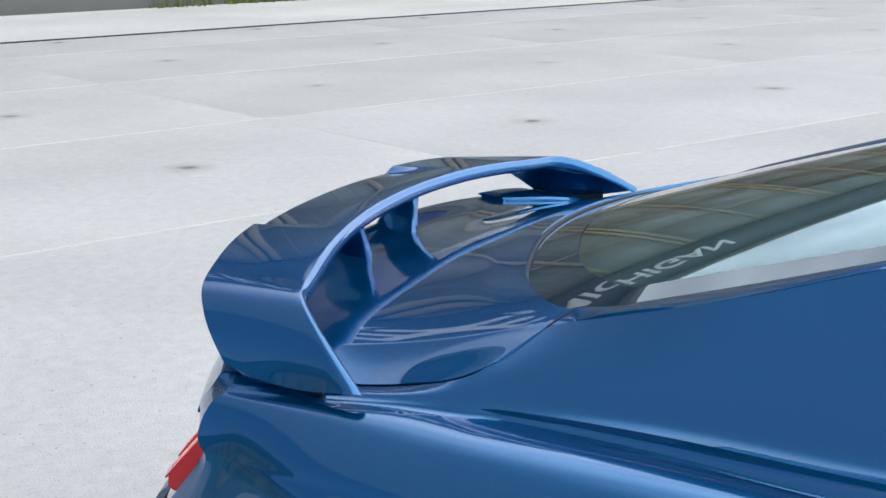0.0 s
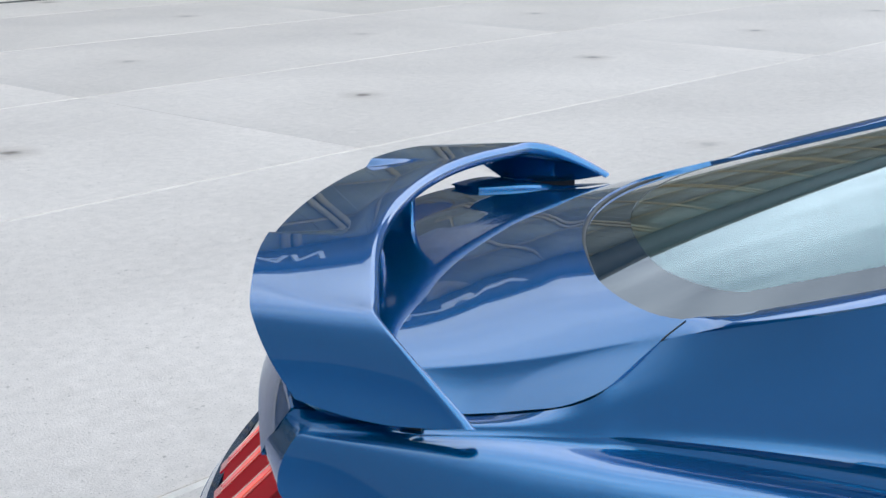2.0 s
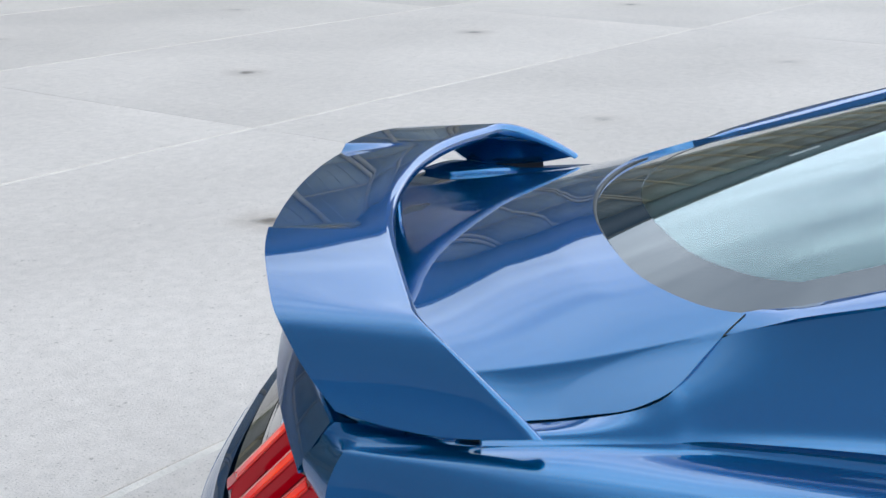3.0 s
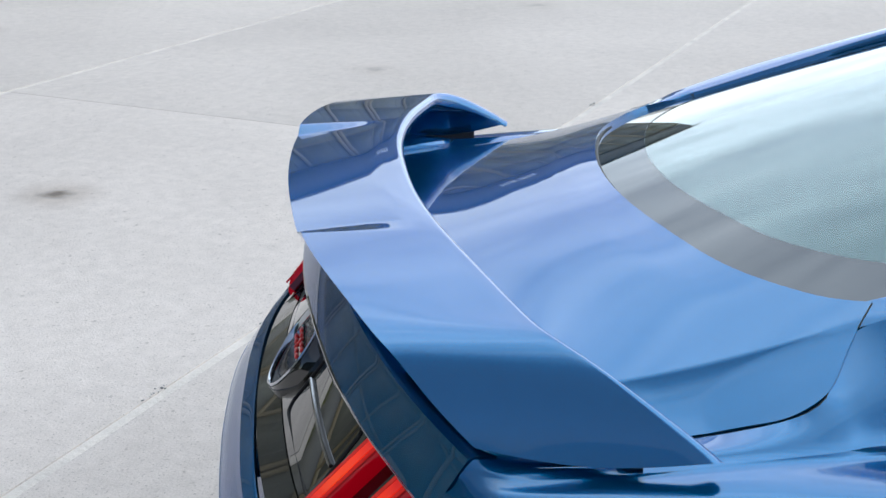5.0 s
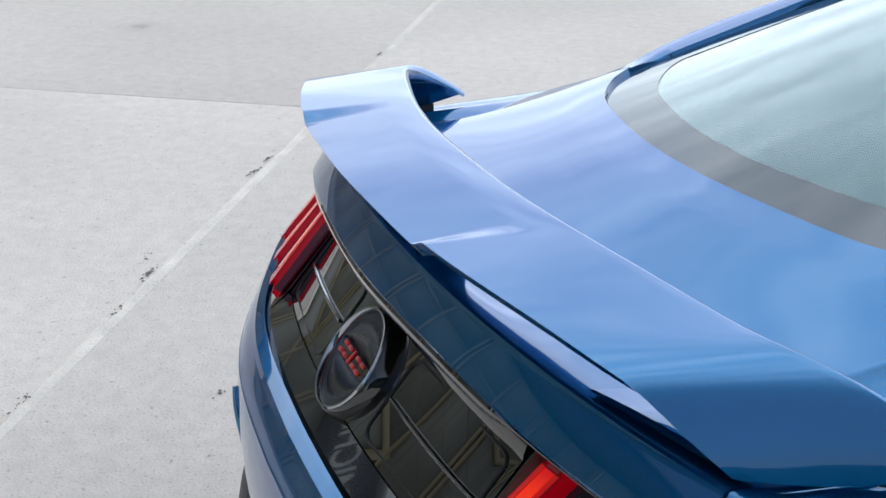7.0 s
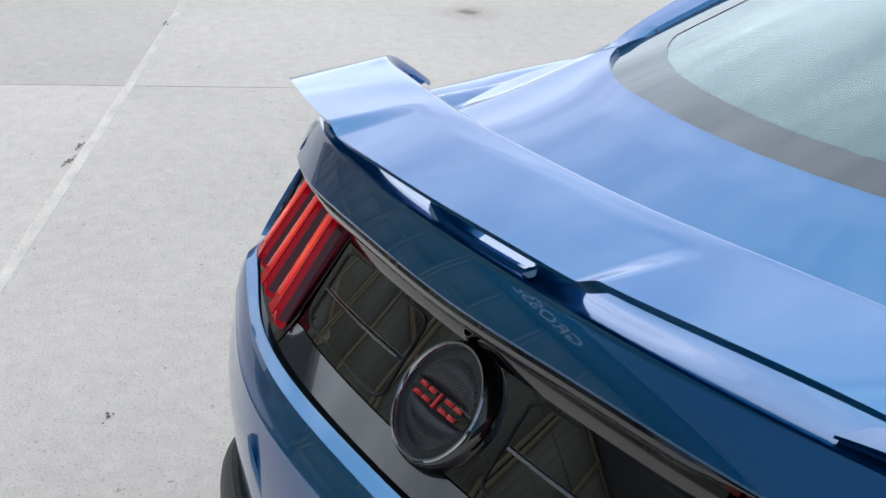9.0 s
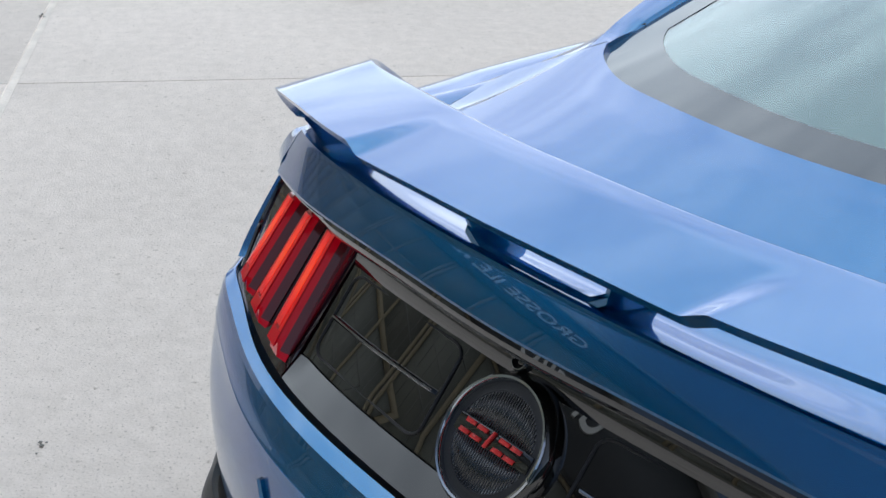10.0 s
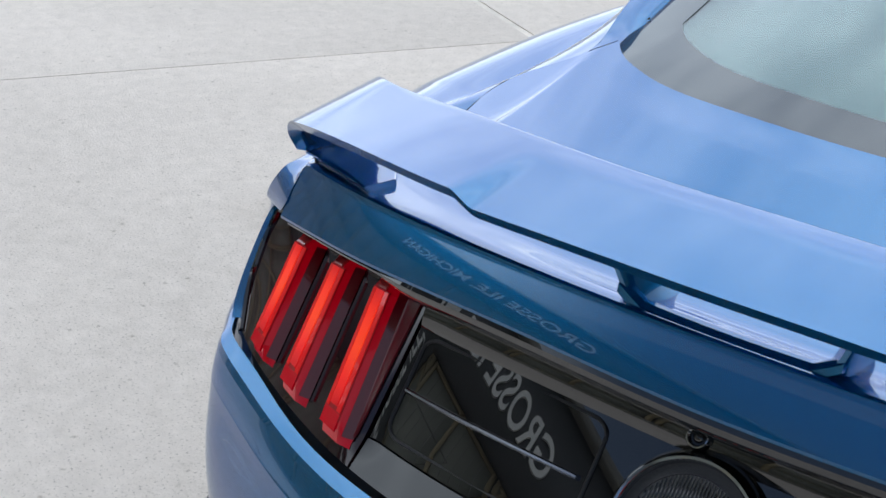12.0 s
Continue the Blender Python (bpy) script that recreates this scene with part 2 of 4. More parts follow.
def concrete(name, tone, stain):
    m = node_mat(name, tone, 0.85, var=0.24, scale=0.45, fine=0.05, bump=0.2, bump_scale=120, spread=0.03, spec=0.3)
    nt = m.node_tree
    b = nt.nodes["Principled BSDF"]
    src = b.inputs["Base Color"].links[0].from_socket
    tc = nt.nodes.new("ShaderNodeTexCoord")
    # pale and dark grains of the weathered surface
    vo = nt.nodes.new("ShaderNodeTexNoise")
    vo.inputs["Scale"].default_value, vo.inputs["Detail"].default_value = 130, 2
    rp = nt.nodes.new("ShaderNodeValToRGB")
    rp.color_ramp.elements[0].position, rp.color_ramp.elements[1].position = 0.28, 0.40
    rp.color_ramp.elements[0].color, rp.color_ramp.elements[1].color = (0.62, 0.6, 0.57, 1), (1, 1, 1, 1)
    mu = nt.nodes.new("ShaderNodeMix")
    mu.data_type, mu.blend_type = "RGBA", "MULTIPLY"
    mu.inputs[0].default_value = 1.0
    nt.links.new(tc.outputs["Object"], vo.inputs["Vector"])
    nt.links.new(vo.outputs[0], rp.inputs[0])
    nt.links.new(src, mu.inputs[6])
    nt.links.new(rp.outputs[0], mu.inputs[7])
    # blotches a hand wide, and sparse dark pits
    mid = nt.nodes.new("ShaderNodeTexNoise")
    mid.inputs["Scale"].default_value, mid.inputs["Detail"].default_value, mid.inputs["Roughness"].default_value = 15, 10, 0.74
    mr = nt.nodes.new("ShaderNodeValToRGB")
    mr.color_ramp.elements[0].position, mr.color_ramp.elements[1].position = 0.30, 0.66
    mr.color_ramp.elements[0].color, mr.color_ramp.elements[1].color = (0.80, 0.79, 0.77, 1), (1.06, 1.06, 1.06, 1)
    pit = nt.nodes.new("ShaderNodeTexVoronoi")
    pit.inputs["Scale"].default_value, pit.inputs["Randomness"].default_value = 26, 1.0
    pr = nt.nodes.new("ShaderNodeValToRGB")
    pr.color_ramp.elements[0].position, pr.color_ramp.elements[1].position = 0.06, 0.20
    pr.color_ramp.elements[0].color, pr.color_ramp.elements[1].color = (0.55, 0.52, 0.47, 1), (1, 1, 1, 1)
    m3, m4 = nt.nodes.new("ShaderNodeMix"), nt.nodes.new("ShaderNodeMix")
    for node, factor in ((m3, 0.62), (m4, 0.5)):
        node.data_type, node.blend_type = "RGBA", "MULTIPLY"
        node.inputs[0].default_value = factor
    warp = nt.nodes.new("ShaderNodeMix")
    warp.data_type = "VECTOR"
    warp.inputs[0].default_value = 0.06
    nt.links.new(tc.outputs["Object"], mid.inputs["Vector"])
    nt.links.new(tc.outputs["Object"], warp.inputs[4])
    nt.links.new(mid.outputs["Color"], warp.inputs[5])
    nt.links.new(warp.outputs[1], pit.inputs["Vector"])
    nt.links.new(mid.outputs[0], mr.inputs[0])
    nt.links.new(pit.outputs["Distance"], pr.inputs[0])
    nt.links.new(mu.outputs[2], m3.inputs[6])
    nt.links.new(mr.outputs[0], m3.inputs[7])
    nt.links.new(m3.outputs[2], m4.inputs[6])
    nt.links.new(pr.outputs[0], m4.inputs[7])
    few = nt.nodes.new("ShaderNodeMapRange")
    for k, value in enumerate((0.72, 0.84, 0.0, 0.8)):
        few.inputs[k + 1].default_value = value
    pick = nt.nodes.new("ShaderNodeSeparateColor")
    nt.links.new(pit.outputs["Color"], pick.inputs[0])
    nt.links.new(pick.outputs[0], few.inputs[0])
    nt.links.new(few.outputs[0], m4.inputs[0])
    out = m4.outputs[2]
    if stain:
        # a dark spot round the plugged hole in the middle of each slab
        wv = nt.nodes.new("ShaderNodeTexNoise")
        wv.inputs["Scale"].default_value, wv.inputs["Detail"].default_value = 5, 4
        ad = nt.nodes.new("ShaderNodeMix")
        ad.data_type = "VECTOR"
        ad.inputs[0].default_value = 0.14
        ln = nt.nodes.new("ShaderNodeVectorMath")
        ln.operation = "LENGTH"
        sb = nt.nodes.new("ShaderNodeVectorMath")
        sb.operation, sb.inputs[1].default_value = "SUBTRACT", (0.07, 0.07, 0.07)
        r2 = nt.nodes.new("ShaderNodeValToRGB")
        r2.color_ramp.elements[0].position, r2.color_ramp.elements[1].position = 0.02, 0.2
        r2.color_ramp.elements[0].color, r2.color_ramp.elements[1].color = (0.3, 0.28, 0.26, 1), (1, 1, 1, 1)
        e = r2.color_ramp.elements.new(0.07)
        e.color = (0.82, 0.8, 0.78, 1)
        m2 = nt.nodes.new("ShaderNodeMix")
        m2.data_type, m2.blend_type = "RGBA", "MULTIPLY"
        ob_info = nt.nodes.new("ShaderNodeObjectInfo")
        some = nt.nodes.new("ShaderNodeMapRange")
        some.inputs[1].default_value, some.inputs[2].default_value, some.inputs[3].default_value, some.inputs[4].default_value = 0.1, 0.8, 0.35, 1.0
        nt.links.new(ob_info.outputs["Random"], some.inputs[0])
        nt.links.new(some.outputs[0], m2.inputs[0])
        nt.links.new(tc.outputs["Object"], wv.inputs["Vector"])
        sx = nt.nodes.new("ShaderNodeVectorMath")
        sx.operation = "ABSOLUTE"
        sy = nt.nodes.new("ShaderNodeVectorMath")
        sy.operation, sy.inputs[1].default_value = "SUBTRACT", (1.53, 0, 0)
        nt.links.new(tc.outputs["Object"], sx.inputs[0])
        nt.links.new(sx.outputs[0], sy.inputs[0])
        nt.links.new(sy.outputs[0], ad.inputs[4])
        nt.links.new(wv.outputs["Color"], ad.inputs[5])
        nt.links.new(ad.outputs[1], sb.inputs[0])
        nt.links.new(sb.outputs[0], ln.inputs[0])
        nt.links.new(ln.outputs["Value"], r2.inputs[0])
        nt.links.new(out, m2.inputs[6])
        nt.links.new(r2.outputs[0], m2.inputs[7])
        out = m2.outputs[2]
    nt.links.new(out, b.inputs["Base Color"])
    return m


SLAB_MAT = concrete("weathered_concrete", (0.79, 0.70, 0.615), True)
APRON_MAT = concrete("pale_concrete", (0.765, 0.68, 0.585), False)
JOINT_MAT = node_mat("joint_sealant", (0.84, 0.76, 0.66), 0.9, var=0.35, scale=6, bump=0.4, bump_scale=60)
bm = bmesh.new()
bmesh.ops.create_grid(bm, x_segments=1, y_segments=1, size=900)
ground = part("ground", bm, JOINT_MAT, None)
ground.location = (0, 0, -0.003)
tagged(ground, "pale weathered concrete yard reaching the horizon", "ground", kind="structure")

# ---- car: shared shapes of its tail ----
MID = -0.008


def lip_x(y):
    return even([0, 0.25, 0.45, 0.58, 0.66], [0.041, 0.0555, 0.0935, 0.1375, 0.174], y)


def deck(x, y):
    d = x - lip_x(np.asarray(y).ravel()).reshape(np.shape(y))
    fold = 1 - np.exp(-np.clip(np.abs(y) - 0.522, 0, None) / 0.032)
    scoop = smooth_step(0.04, 0.10, d) * (1 - smooth_step(0.12, 0.27, d)) * (1 - smooth_step(0.22, 0.45, np.abs(y)))
    return 1.030 + 0.345 * (x - 0.03) ** 2 - (0.068 + 0.30 * (x - 0.03)) * y * y + 0.006 * np.exp(-(d / 0.045) ** 2) - 0.006 * np.exp(-((d - 0.055) / 0.028) ** 2) * (1 - smooth_step(0.18, 0.40, np.abs(y))) - 0.0165 * fold * smooth_step(0.22, 0.38, x) - 0.006 * scoop


def back_glass(x, y):
    return 1.092 + 0.31 * (x - 0.443) - 0.035 * (x - 0.443) ** 2 - 0.23 * y * y


def top(x, y):
    a, b = deck(x, y), back_glass(x, y)
    k = 0.012
    e = (glass_x(np.asarray(y).ravel()).reshape(np.shape(y)) - x - 0.075) / 0.075
    ridge = 0.0035 * np.where(e < 0, smooth_step(-1.1, 0, e), np.exp(-np.clip(e, 0, None) ** 2 * 0.5)) * (1 - smooth_step(0.20, 0.50, np.abs(y)))
    return np.maximum(a, b) + k * np.exp(-np.abs(a - b) / k) * 0.35 + ridge


def glass_x(y):
    return even([0, 0.12, 0.25, 0.36, 0.44, 0.49, 0.54], [0.443, 0.451, 0.477, 0.514, 0.563, 0.612, 0.70], y)


car = thing("car", (0, MID, 0), "metallic blue two-door sports coupe parked on concrete", "car")

# deck lid: top, rear band
s, c = np.meshgrid(np.linspace(-1, 1, 301), np.linspace(0, 1, 90), indexing="ij")
width = spl([0, 0.2, 0.383, 0.537, 0.639, 0.703, 0.77, 0.824, 0.879, 0.938, 1], [0.642, 0.623, 0.610, 0.613, 0.619, 0.6225, 0.616, 0.601, 0.567, 0.531, 0.497], c.ravel()).reshape(c.shape)
# one line of the mesh follows the crease along each side
crease = np.minimum(0.522, 0.965 * width)
y = np.sign(s) * np.where(np.abs(s) < 0.82, crease * np.abs(s) / 0.82, crease + (width - crease) * (np.abs(s) - 0.82) / 0.18)
s = y / width
xr = lip_x((s * 0.64).ravel()).reshape(s.shape)
xf = glass_x((s * 0.50).ravel()).reshape(s.shape) - 0.004
x = xr + (xf - xr) * c
g = np.stack([x, y, top(x, y)], 2)
part("deck_lid", panel(g, 0.016), PAINT, car, "glossy metallic blue boot lid")
YB = [0, 0.2, 0.4, 0.55, 0.651]
BAND_X, BAND_Z = [0.003, 0.009, 0.046, 0.0995, 0.141], [0.980, 0.980, 0.968, 0.950, 0.932]
yy = np.linspace(-0.64, 0.64, 65)
fan = np.array([0, 0.1, 0.15, 0.2, 0.3, 0.42, 0.55, 0.67, 0.8, 0.9, 0.97, 1]) * 0.013 + 1.006
bx, bz = even(YB, BAND_X, yy), even(YB, BAND_Z, yy)
lx = lip_x(yy)
lz = deck(lx, yy)
# the band keeps one slope along the middle and steepens towards the corners
even_x = lx - 0.006 - 0.705 * (lz - bz - 0.009) * np.sqrt(1 + np.gradient(lx, yy) ** 2)
k = smooth_step(0.40, 0.62, np.abs(yy))
bx = even_x * (1 - 0.35 * k) + bx * 0.35 * k
rows = [(lx, lz), (lx - 0.004, lz - 0.0015), (lx - 0.006, lz - 0.005), *[((1 - k) * (lx - 0.006) + k * bx, (1 - k) * (lz - 0.005) + k * (bz + 0.004)) for k in (0.07, 0.2, 0.35, 0.5, 0.65, 0.8, 0.93)], (bx, bz + 0.004), (bx + 0.001, bz)]
g = np.stack([np.stack([a, yy * w, b], 1) for (a, b), w in zip(rows, fan)], 1)
for j, k in enumerate((0.0, 0.07, 0.2, 0.35, 0.5, 0.65, 0.8, 0.93, 1.0)):
    g[:, j + 2] += np.array((-0.81, 0, 0.587)) * 0.0008 * (1 - (2 * k - 1) ** 2)
band_end = g[-1, 2:].copy()
part("lid_rear_band", panel(g, 0.014, (-1, 0, 0.3)), PAINT, car, "blue upright rear face of the boot lid")
roll = 1 - 0.65 * smooth_step(0.36, 0.44, np.abs(yy))
rows = [(bx + 0.002, bz - 0.001), (bx - 0.001 * roll, bz - 0.005 * roll), (bx - 0.001 * roll, bz - 0.011 * roll), (bx + 0.002, bz - 0.017 * roll), (bx + 0.008, bz - 0.023 * roll), (bx + 0.022, bz - 0.027 * roll), (bx + 0.07, bz - 0.028 * roll)]
g = np.stack([np.stack([a, yy, b], 1) for a, b in rows], 1)
part("lid_lower_lip", panel(g, 0.006, (0, 0, -1)), GLOSS_BLACK, car, "gloss black lip under the lid")

# tail panel and lamp surface: y sideways, v downwards
YT = [0, 0.2, 0.4, 0.5, 0.6, 0.66, 0.72]
TOP_X, TOP_Z = [0.081, 0.087, 0.1115, 0.132, 0.157, 0.171, 0.183], [0.948, 0.948, 0.938, 0.929, 0.917, 0.912, 0.910]
LOW_X, LOW_Z = [-0.070, -0.062, -0.033, -0.004, 0.034, 0.065, 0.105], [0.772, 0.770, 0.769, 0.774, 0.783, 0.788, 0.795]


def tail(yv, v, out=0.0):
    """The sloping tail surface: v from 0 at the top to 1; a flatter shelf along the bottom of the middle panel."""
    yv, v = np.asarray(yv, float), np.asarray(v, float)
    sh, yf, vf = yv.shape, yv.ravel(), v.ravel()
    ax, az = even(YT, TOP_X, yf), even(YT, TOP_Z, yf)
    bx1, bz1 = even(YT, LOW_X, yf), even(YT, LOW_Z, yf)
    mid_panel = 1 - smooth_step(0.375, 0.40, np.abs(yf))
    knee = 0.84
    kx, kz = ax + (bx1 - ax) * (knee - 0.09 * mid_panel), az + (bz1 - az) * (knee + 0.01 * mid_panel)
    f, h = np.clip(vf / knee, None, 1), np.clip((vf - knee) / (1 - knee), 0, None)
    px = ax + (kx - ax) * f + (bx1 - kx) * h - 0.9 * out
    pz = az + (kz - az) * f + (bz1 - kz) * h + 0.42 * out
    return np.stack([px, yf, pz], 1).reshape(*sh, 3)


v, yv = np.meshgrid(np.linspace(0.85, 1, 6), np.linspace(-0.384, 0.384, 50), indexing="ij")
part("lower_trim", panel(tail(yv, v), 0.012, (-1, 0, 0.3)), SATIN, car, "glossy dark strip under the tail panel")
v, yv = np.meshgrid(np.linspace(0, 0.842, 20), np.linspace(-0.383, 0.383, 50), indexing="ij")
part("tail_panel", panel(tail(yv, v), 0.012, (-1, 0, 0.3)), GLOSS_BLACK, car, "gloss black panel between the tail lamps")

# rounded upper edge of the panel, under the lid
v, yv = np.meshgrid(np.linspace(-0.06, 0.235, 18), np.linspace(-0.383, 0.383, 50), indexing="ij")
swell = 0.0095 * np.sin(np.pi * (v + 0.06) / 0.295) ** 0.8
g = tail(yv, v) + swell[:, :, None] * np.array((-0.806, 0, 0.592))
part("upper_roll", panel(g, 0.004, (-1, 0, 0.3)), GLOSS_BLACK, car, "gloss black rounded upper edge of the tail panel")

# trim strips on the tail panel
for side in (1, -1):
    ys = np.linspace(0.124, 0.363, 16)
    bm = bmesh.new()
    tube(bm, [tail(np.array(side * a), np.array(0.53 + 0.02 * (a - 0.1) / 0.27), 0.003) for a in ys], 0.003)
    part("trim_strip", bm, CHROME, car, "thin dark chrome strip")

    # dark rounded line standing in for the shaded groove round the field
    pts = []
    for cy, cv, a0 in ((0.345, 0.33, -90), (0.345, 0.72, 0), (0.135, 0.72, 90), (0.135, 0.33, 180)):
        for k in range(7):
            a = radians(a0 + k * 15)
            pts.append(tail(np.array(side * (cy + 0.022 * math.cos(a))), np.array(cv + 0.07 * math.sin(a)), 0.0005))
    bm = bmesh.new()
    tube(bm, pts + pts[:1], 0.0022, 6)
    part("field_groove_line", bm, RUBBER, car, "dark rounded line for the shaded groove round the panel field")

# rear camera: round eye on the rounded upper edge
eye_m = Matrix.Translation(Vector(tail(np.array(0.022), np.array(0.155), 0.0075))) @ Vector((-0.806, 0, 0.592)).to_track_quat("Z", "Y").to_matrix().to_4x4()
rear_camera = part("rear_camera", lathe([(0.0, 0.002), (0.0080, 0.002), (0.0090, 0.0055), (0.0110, 0.0060), (0.0125, 0.0045), (0.0130, -0.004)], 28, eye_m), SATIN, car, "small round dark reversing camera")
part("lens", lathe([(0.0, 0.0050), (0.0028, 0.0046), (0.0050, 0.0036), (0.0062, 0.0018)], 20, eye_m), GLOSS_BLACK, rear_camera, "domed black lens")
part("lens_ring", lathe([(0.0086, 0.0056), (0.0098, 0.0070), (0.0112, 0.0066), (0.0116, 0.0050)], 28, eye_m), CHROME, rear_camera, "dull metal ring")

# round badge
bn = Vector((-0.805, 0, 0.593)).normalized()
bmat = Matrix.Translation(Vector((-0.001, -0.002, 0.852))) @ Matrix((Vector((0, -1, 0)), bn.cross(Vector((0, -1, 0))), bn)).transposed().to_4x4() @ Matrix.Scale(0.76, 4)
badge = part("badge", lathe([(0.0, -0.034), (0.112, -0.034), (0.110, -0.012), (0.104, 0.002), (0.101, 0.010), (0.097, 0.013), (0.0945, 0.013)], 64, bmat), GLOSS_BLACK, car, "round dark badge with fine ribs and red marks")
part("ring", lathe([(0.0975, 0.010), (0.098, 0.015), (0.096, 0.0175), (0.0925, 0.017), (0.090, 0.013), (0.089, 0.004)], 64, bmat), RING, badge, "dark chrome ring")
part("disc", lathe([(0.0, 0.006), (0.0755, 0.006), (0.076, 0.002)], 64, bmat), DISC, badge, "grey ribbed disc")
part("disc_rim", lathe([(0.0745, 0.0055), (0.0755, 0.0075), (0.078, 0.0065), (0.0895, 0.0060), (0.090, 0.002)], 64, bmat), PLASTIC, badge, "plain dark rim round the disc")
for k in range(-17, 18):
    a = k * 0.0047
    h = math.sqrt(max(0.074 ** 2 - a * a, 0))
    if h > 0.01:
        for lo, hi in ((0.014, h), (-h, -0.014)):
            if hi - lo > 0.004:
                bm = bmesh.new()
                box(bm, (a - 0.0011, lo, 0.005), (a + 0.0011, hi, 0.0075), bmat)
                part("rib", bm, GLOSS_BLACK, badge)
bm = bmesh.new()
box(bm, (-0.080, -0.0135, 0.005), (0.080, 0.0135, 0.009), bmat)
part("bar", bevel(bm, 0.002), GLOSS_BLACK, badge)


def mark(cx, shape):
    """One slanted red mark of plain strokes; each stroke is x0, y0, x1, y1."""
    b2 = bmesh.new()
    for x0, y0, x1, y1 in shape:
        for vtx in box(b2, (cx + x0, y0, 0.0085), (cx + x1, y1, 0.0125)):
            vtx.co.x += vtx.co.y * 0.28
            vtx.co = bmat @ vtx.co
    return b2


W, T, H = 0.0192, 0.0068, 0.0118
PAIR = [(0, H - T, W, H), (0, -H, W, -H + T)]
for cx, shape in ((-0.062, PAIR), (-0.037, PAIR), (-0.006, [(-0.001, -H - 0.002, 0.0045, H + 0.002)]), (0.011, PAIR), (0.036, PAIR)):
    part("red_mark", mark(cx, shape), RED_PAINT, badge, "small red raised mark")

# tail lamps
for side in (1, -1):
    v, f0 = np.meshgrid(np.linspace(0, 1, 22), np.linspace(0, 1, 24), indexing="ij")
    outer_y = spl([0, 0.2, 0.5, 0.8, 1], [0.711, 0.716, 0.713, 0.700, 0.672], v.ravel()).reshape(v.shape)
    yv = (0.388 + (outer_y - 0.388) * f0) * side
    lamp = part("tail_lamp", panel(tail(yv, v, 0.0), 0.012, (-1, 0, 0.3)), HOUSING, car, "tail lamp of three upright red bars in a black housing")
    rim_v = np.linspace(1.0, 0.02, 16)
    rim_y = spl([0, 0.2, 0.5, 0.8, 1], [0.713, 0.718, 0.715, 0.702, 0.674], rim_v)
    bm = bmesh.new()
    tube(bm, [*tail(side * rim_y, rim_v, 0.001), *tail(side * np.linspace(0.706, 0.40, 14), np.full(14, -0.012), 0.001)], 0.0038, 6)
    part("lamp_rim", bm, GLOSS_BLACK, lamp, "gloss black rim round the lamp")
    v, yv = np.meshgrid(np.linspace(0.0, 0.86, 9), np.linspace(0.396, 0.452, 6) * side, indexing="ij")
    part("inner_lens", panel(tail(yv, v, 0.003), 0.003, (-1, 0, 0.3)), DEEP_RED, lamp, "dark red inner lens")
    v, yv = np.meshgrid(np.linspace(0.0, 0.08, 4), np.linspace(0.396, 0.63, 14) * side, indexing="ij")
    part("upper_lens", panel(tail(yv, v, 0.004), 0.003, (-1, 0, 0.3)), DEEP_RED, lamp, "dark red strip over the bars")
    f0, yv = np.meshgrid(np.linspace(0, 1, 5), np.linspace(0.30, 0.394, 14) * side, indexing="ij")
    v = 0.015 + 0.11 * f0 * smooth_step(0.29, 0.394, np.abs(yv))
    part("lens_tail", panel(tail(yv, v, 0.0105), 0.003, (-1, 0, 0.3)), DEEP_RED, lamp, "dark red tail of the lens over the panel")
    for yt, yb in ((0.624, 0.604), (0.538, 0.518), (0.450, 0.425)):
        vv = np.linspace(0.03, 0.93, 9)
        base = yt + (yb - yt) * vv
        lift = 0.018 * smooth_step(0.0, 0.12, vv) * (1 - 0.75 * smooth_step(0.86, 0.93, vv)) + 0.004
        sec = [(-0.030, 0.0), (-0.022, 0.5), (-0.0155, 1.0), (0.0145, 0.95), (0.016, 0.6), (0.017, 0.0)]
        gg = np.stack([tail(side * (base + dy), vv, lift * f) for dy, f in sec], 1)
        bm, _ = grid_bm(gg)
        bmesh.ops.recalc_face_normals(bm, faces=bm.faces)
        bar = part("light_bar", bm, RED_LENS, lamp, "faceted red lamp bar", sharp=0.25)

        def facet(name, v0, v1, outline, mat, label, lift0=0.0012):
            """A raised piece of the bar; outline runs across it: sideways offset, height, and how far the offset grows downwards."""
            vv = np.linspace(v0, v1, 9)
            base = yt + (yb - yt) * vv
            rise = 0.018 * smooth_step(0.0, 0.12, vv) + 0.004
            gg = np.stack([tail(side * (base + dy), vv, rise * f + lift0) for dy, f in outline], 1)
            return part(name, panel(gg, 0.003, (-1, 0, 0.3)), mat, bar, label)

        facet("lens_rim", 0.13, 0.82, ((-0.0158, 0.99), (0.0148, 0.945)), RIM_LENS, "red rim of the lens face", 0.0006)
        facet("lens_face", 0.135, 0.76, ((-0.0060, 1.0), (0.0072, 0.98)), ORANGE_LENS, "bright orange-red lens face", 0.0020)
        facet("side_lens", 0.135, 0.78, ((-0.0142, 0.985), (-0.0076, 1.0)), SIDE_LENS, "red bevel beside the lens face", 0.0016)
        facet("side_lens", 0.135, 0.78, ((0.0084, 0.97), (0.0136, 0.95)), SIDE_LENS, "red bevel beside the lens face", 0.0016)
        facet("side_base", 0.10, 0.88, ((-0.0315, 0.02), (-0.0268, 0.28), (-0.0222, 0.55)), DEEP_RED, "dark red lower flank of the bar", 0.0008)
        facet("lens_top", 0.045, 0.125, ((-0.0080, 1.0), (0.0098, 0.95)), PINK_LENS, "slanted red lens top, paled for sky sheen")
        facet("lens_foot", 0.785, 0.87, ((-0.0150, 0.98), (0.0138, 0.94)), RED_LENS, "dark red lower lens end")

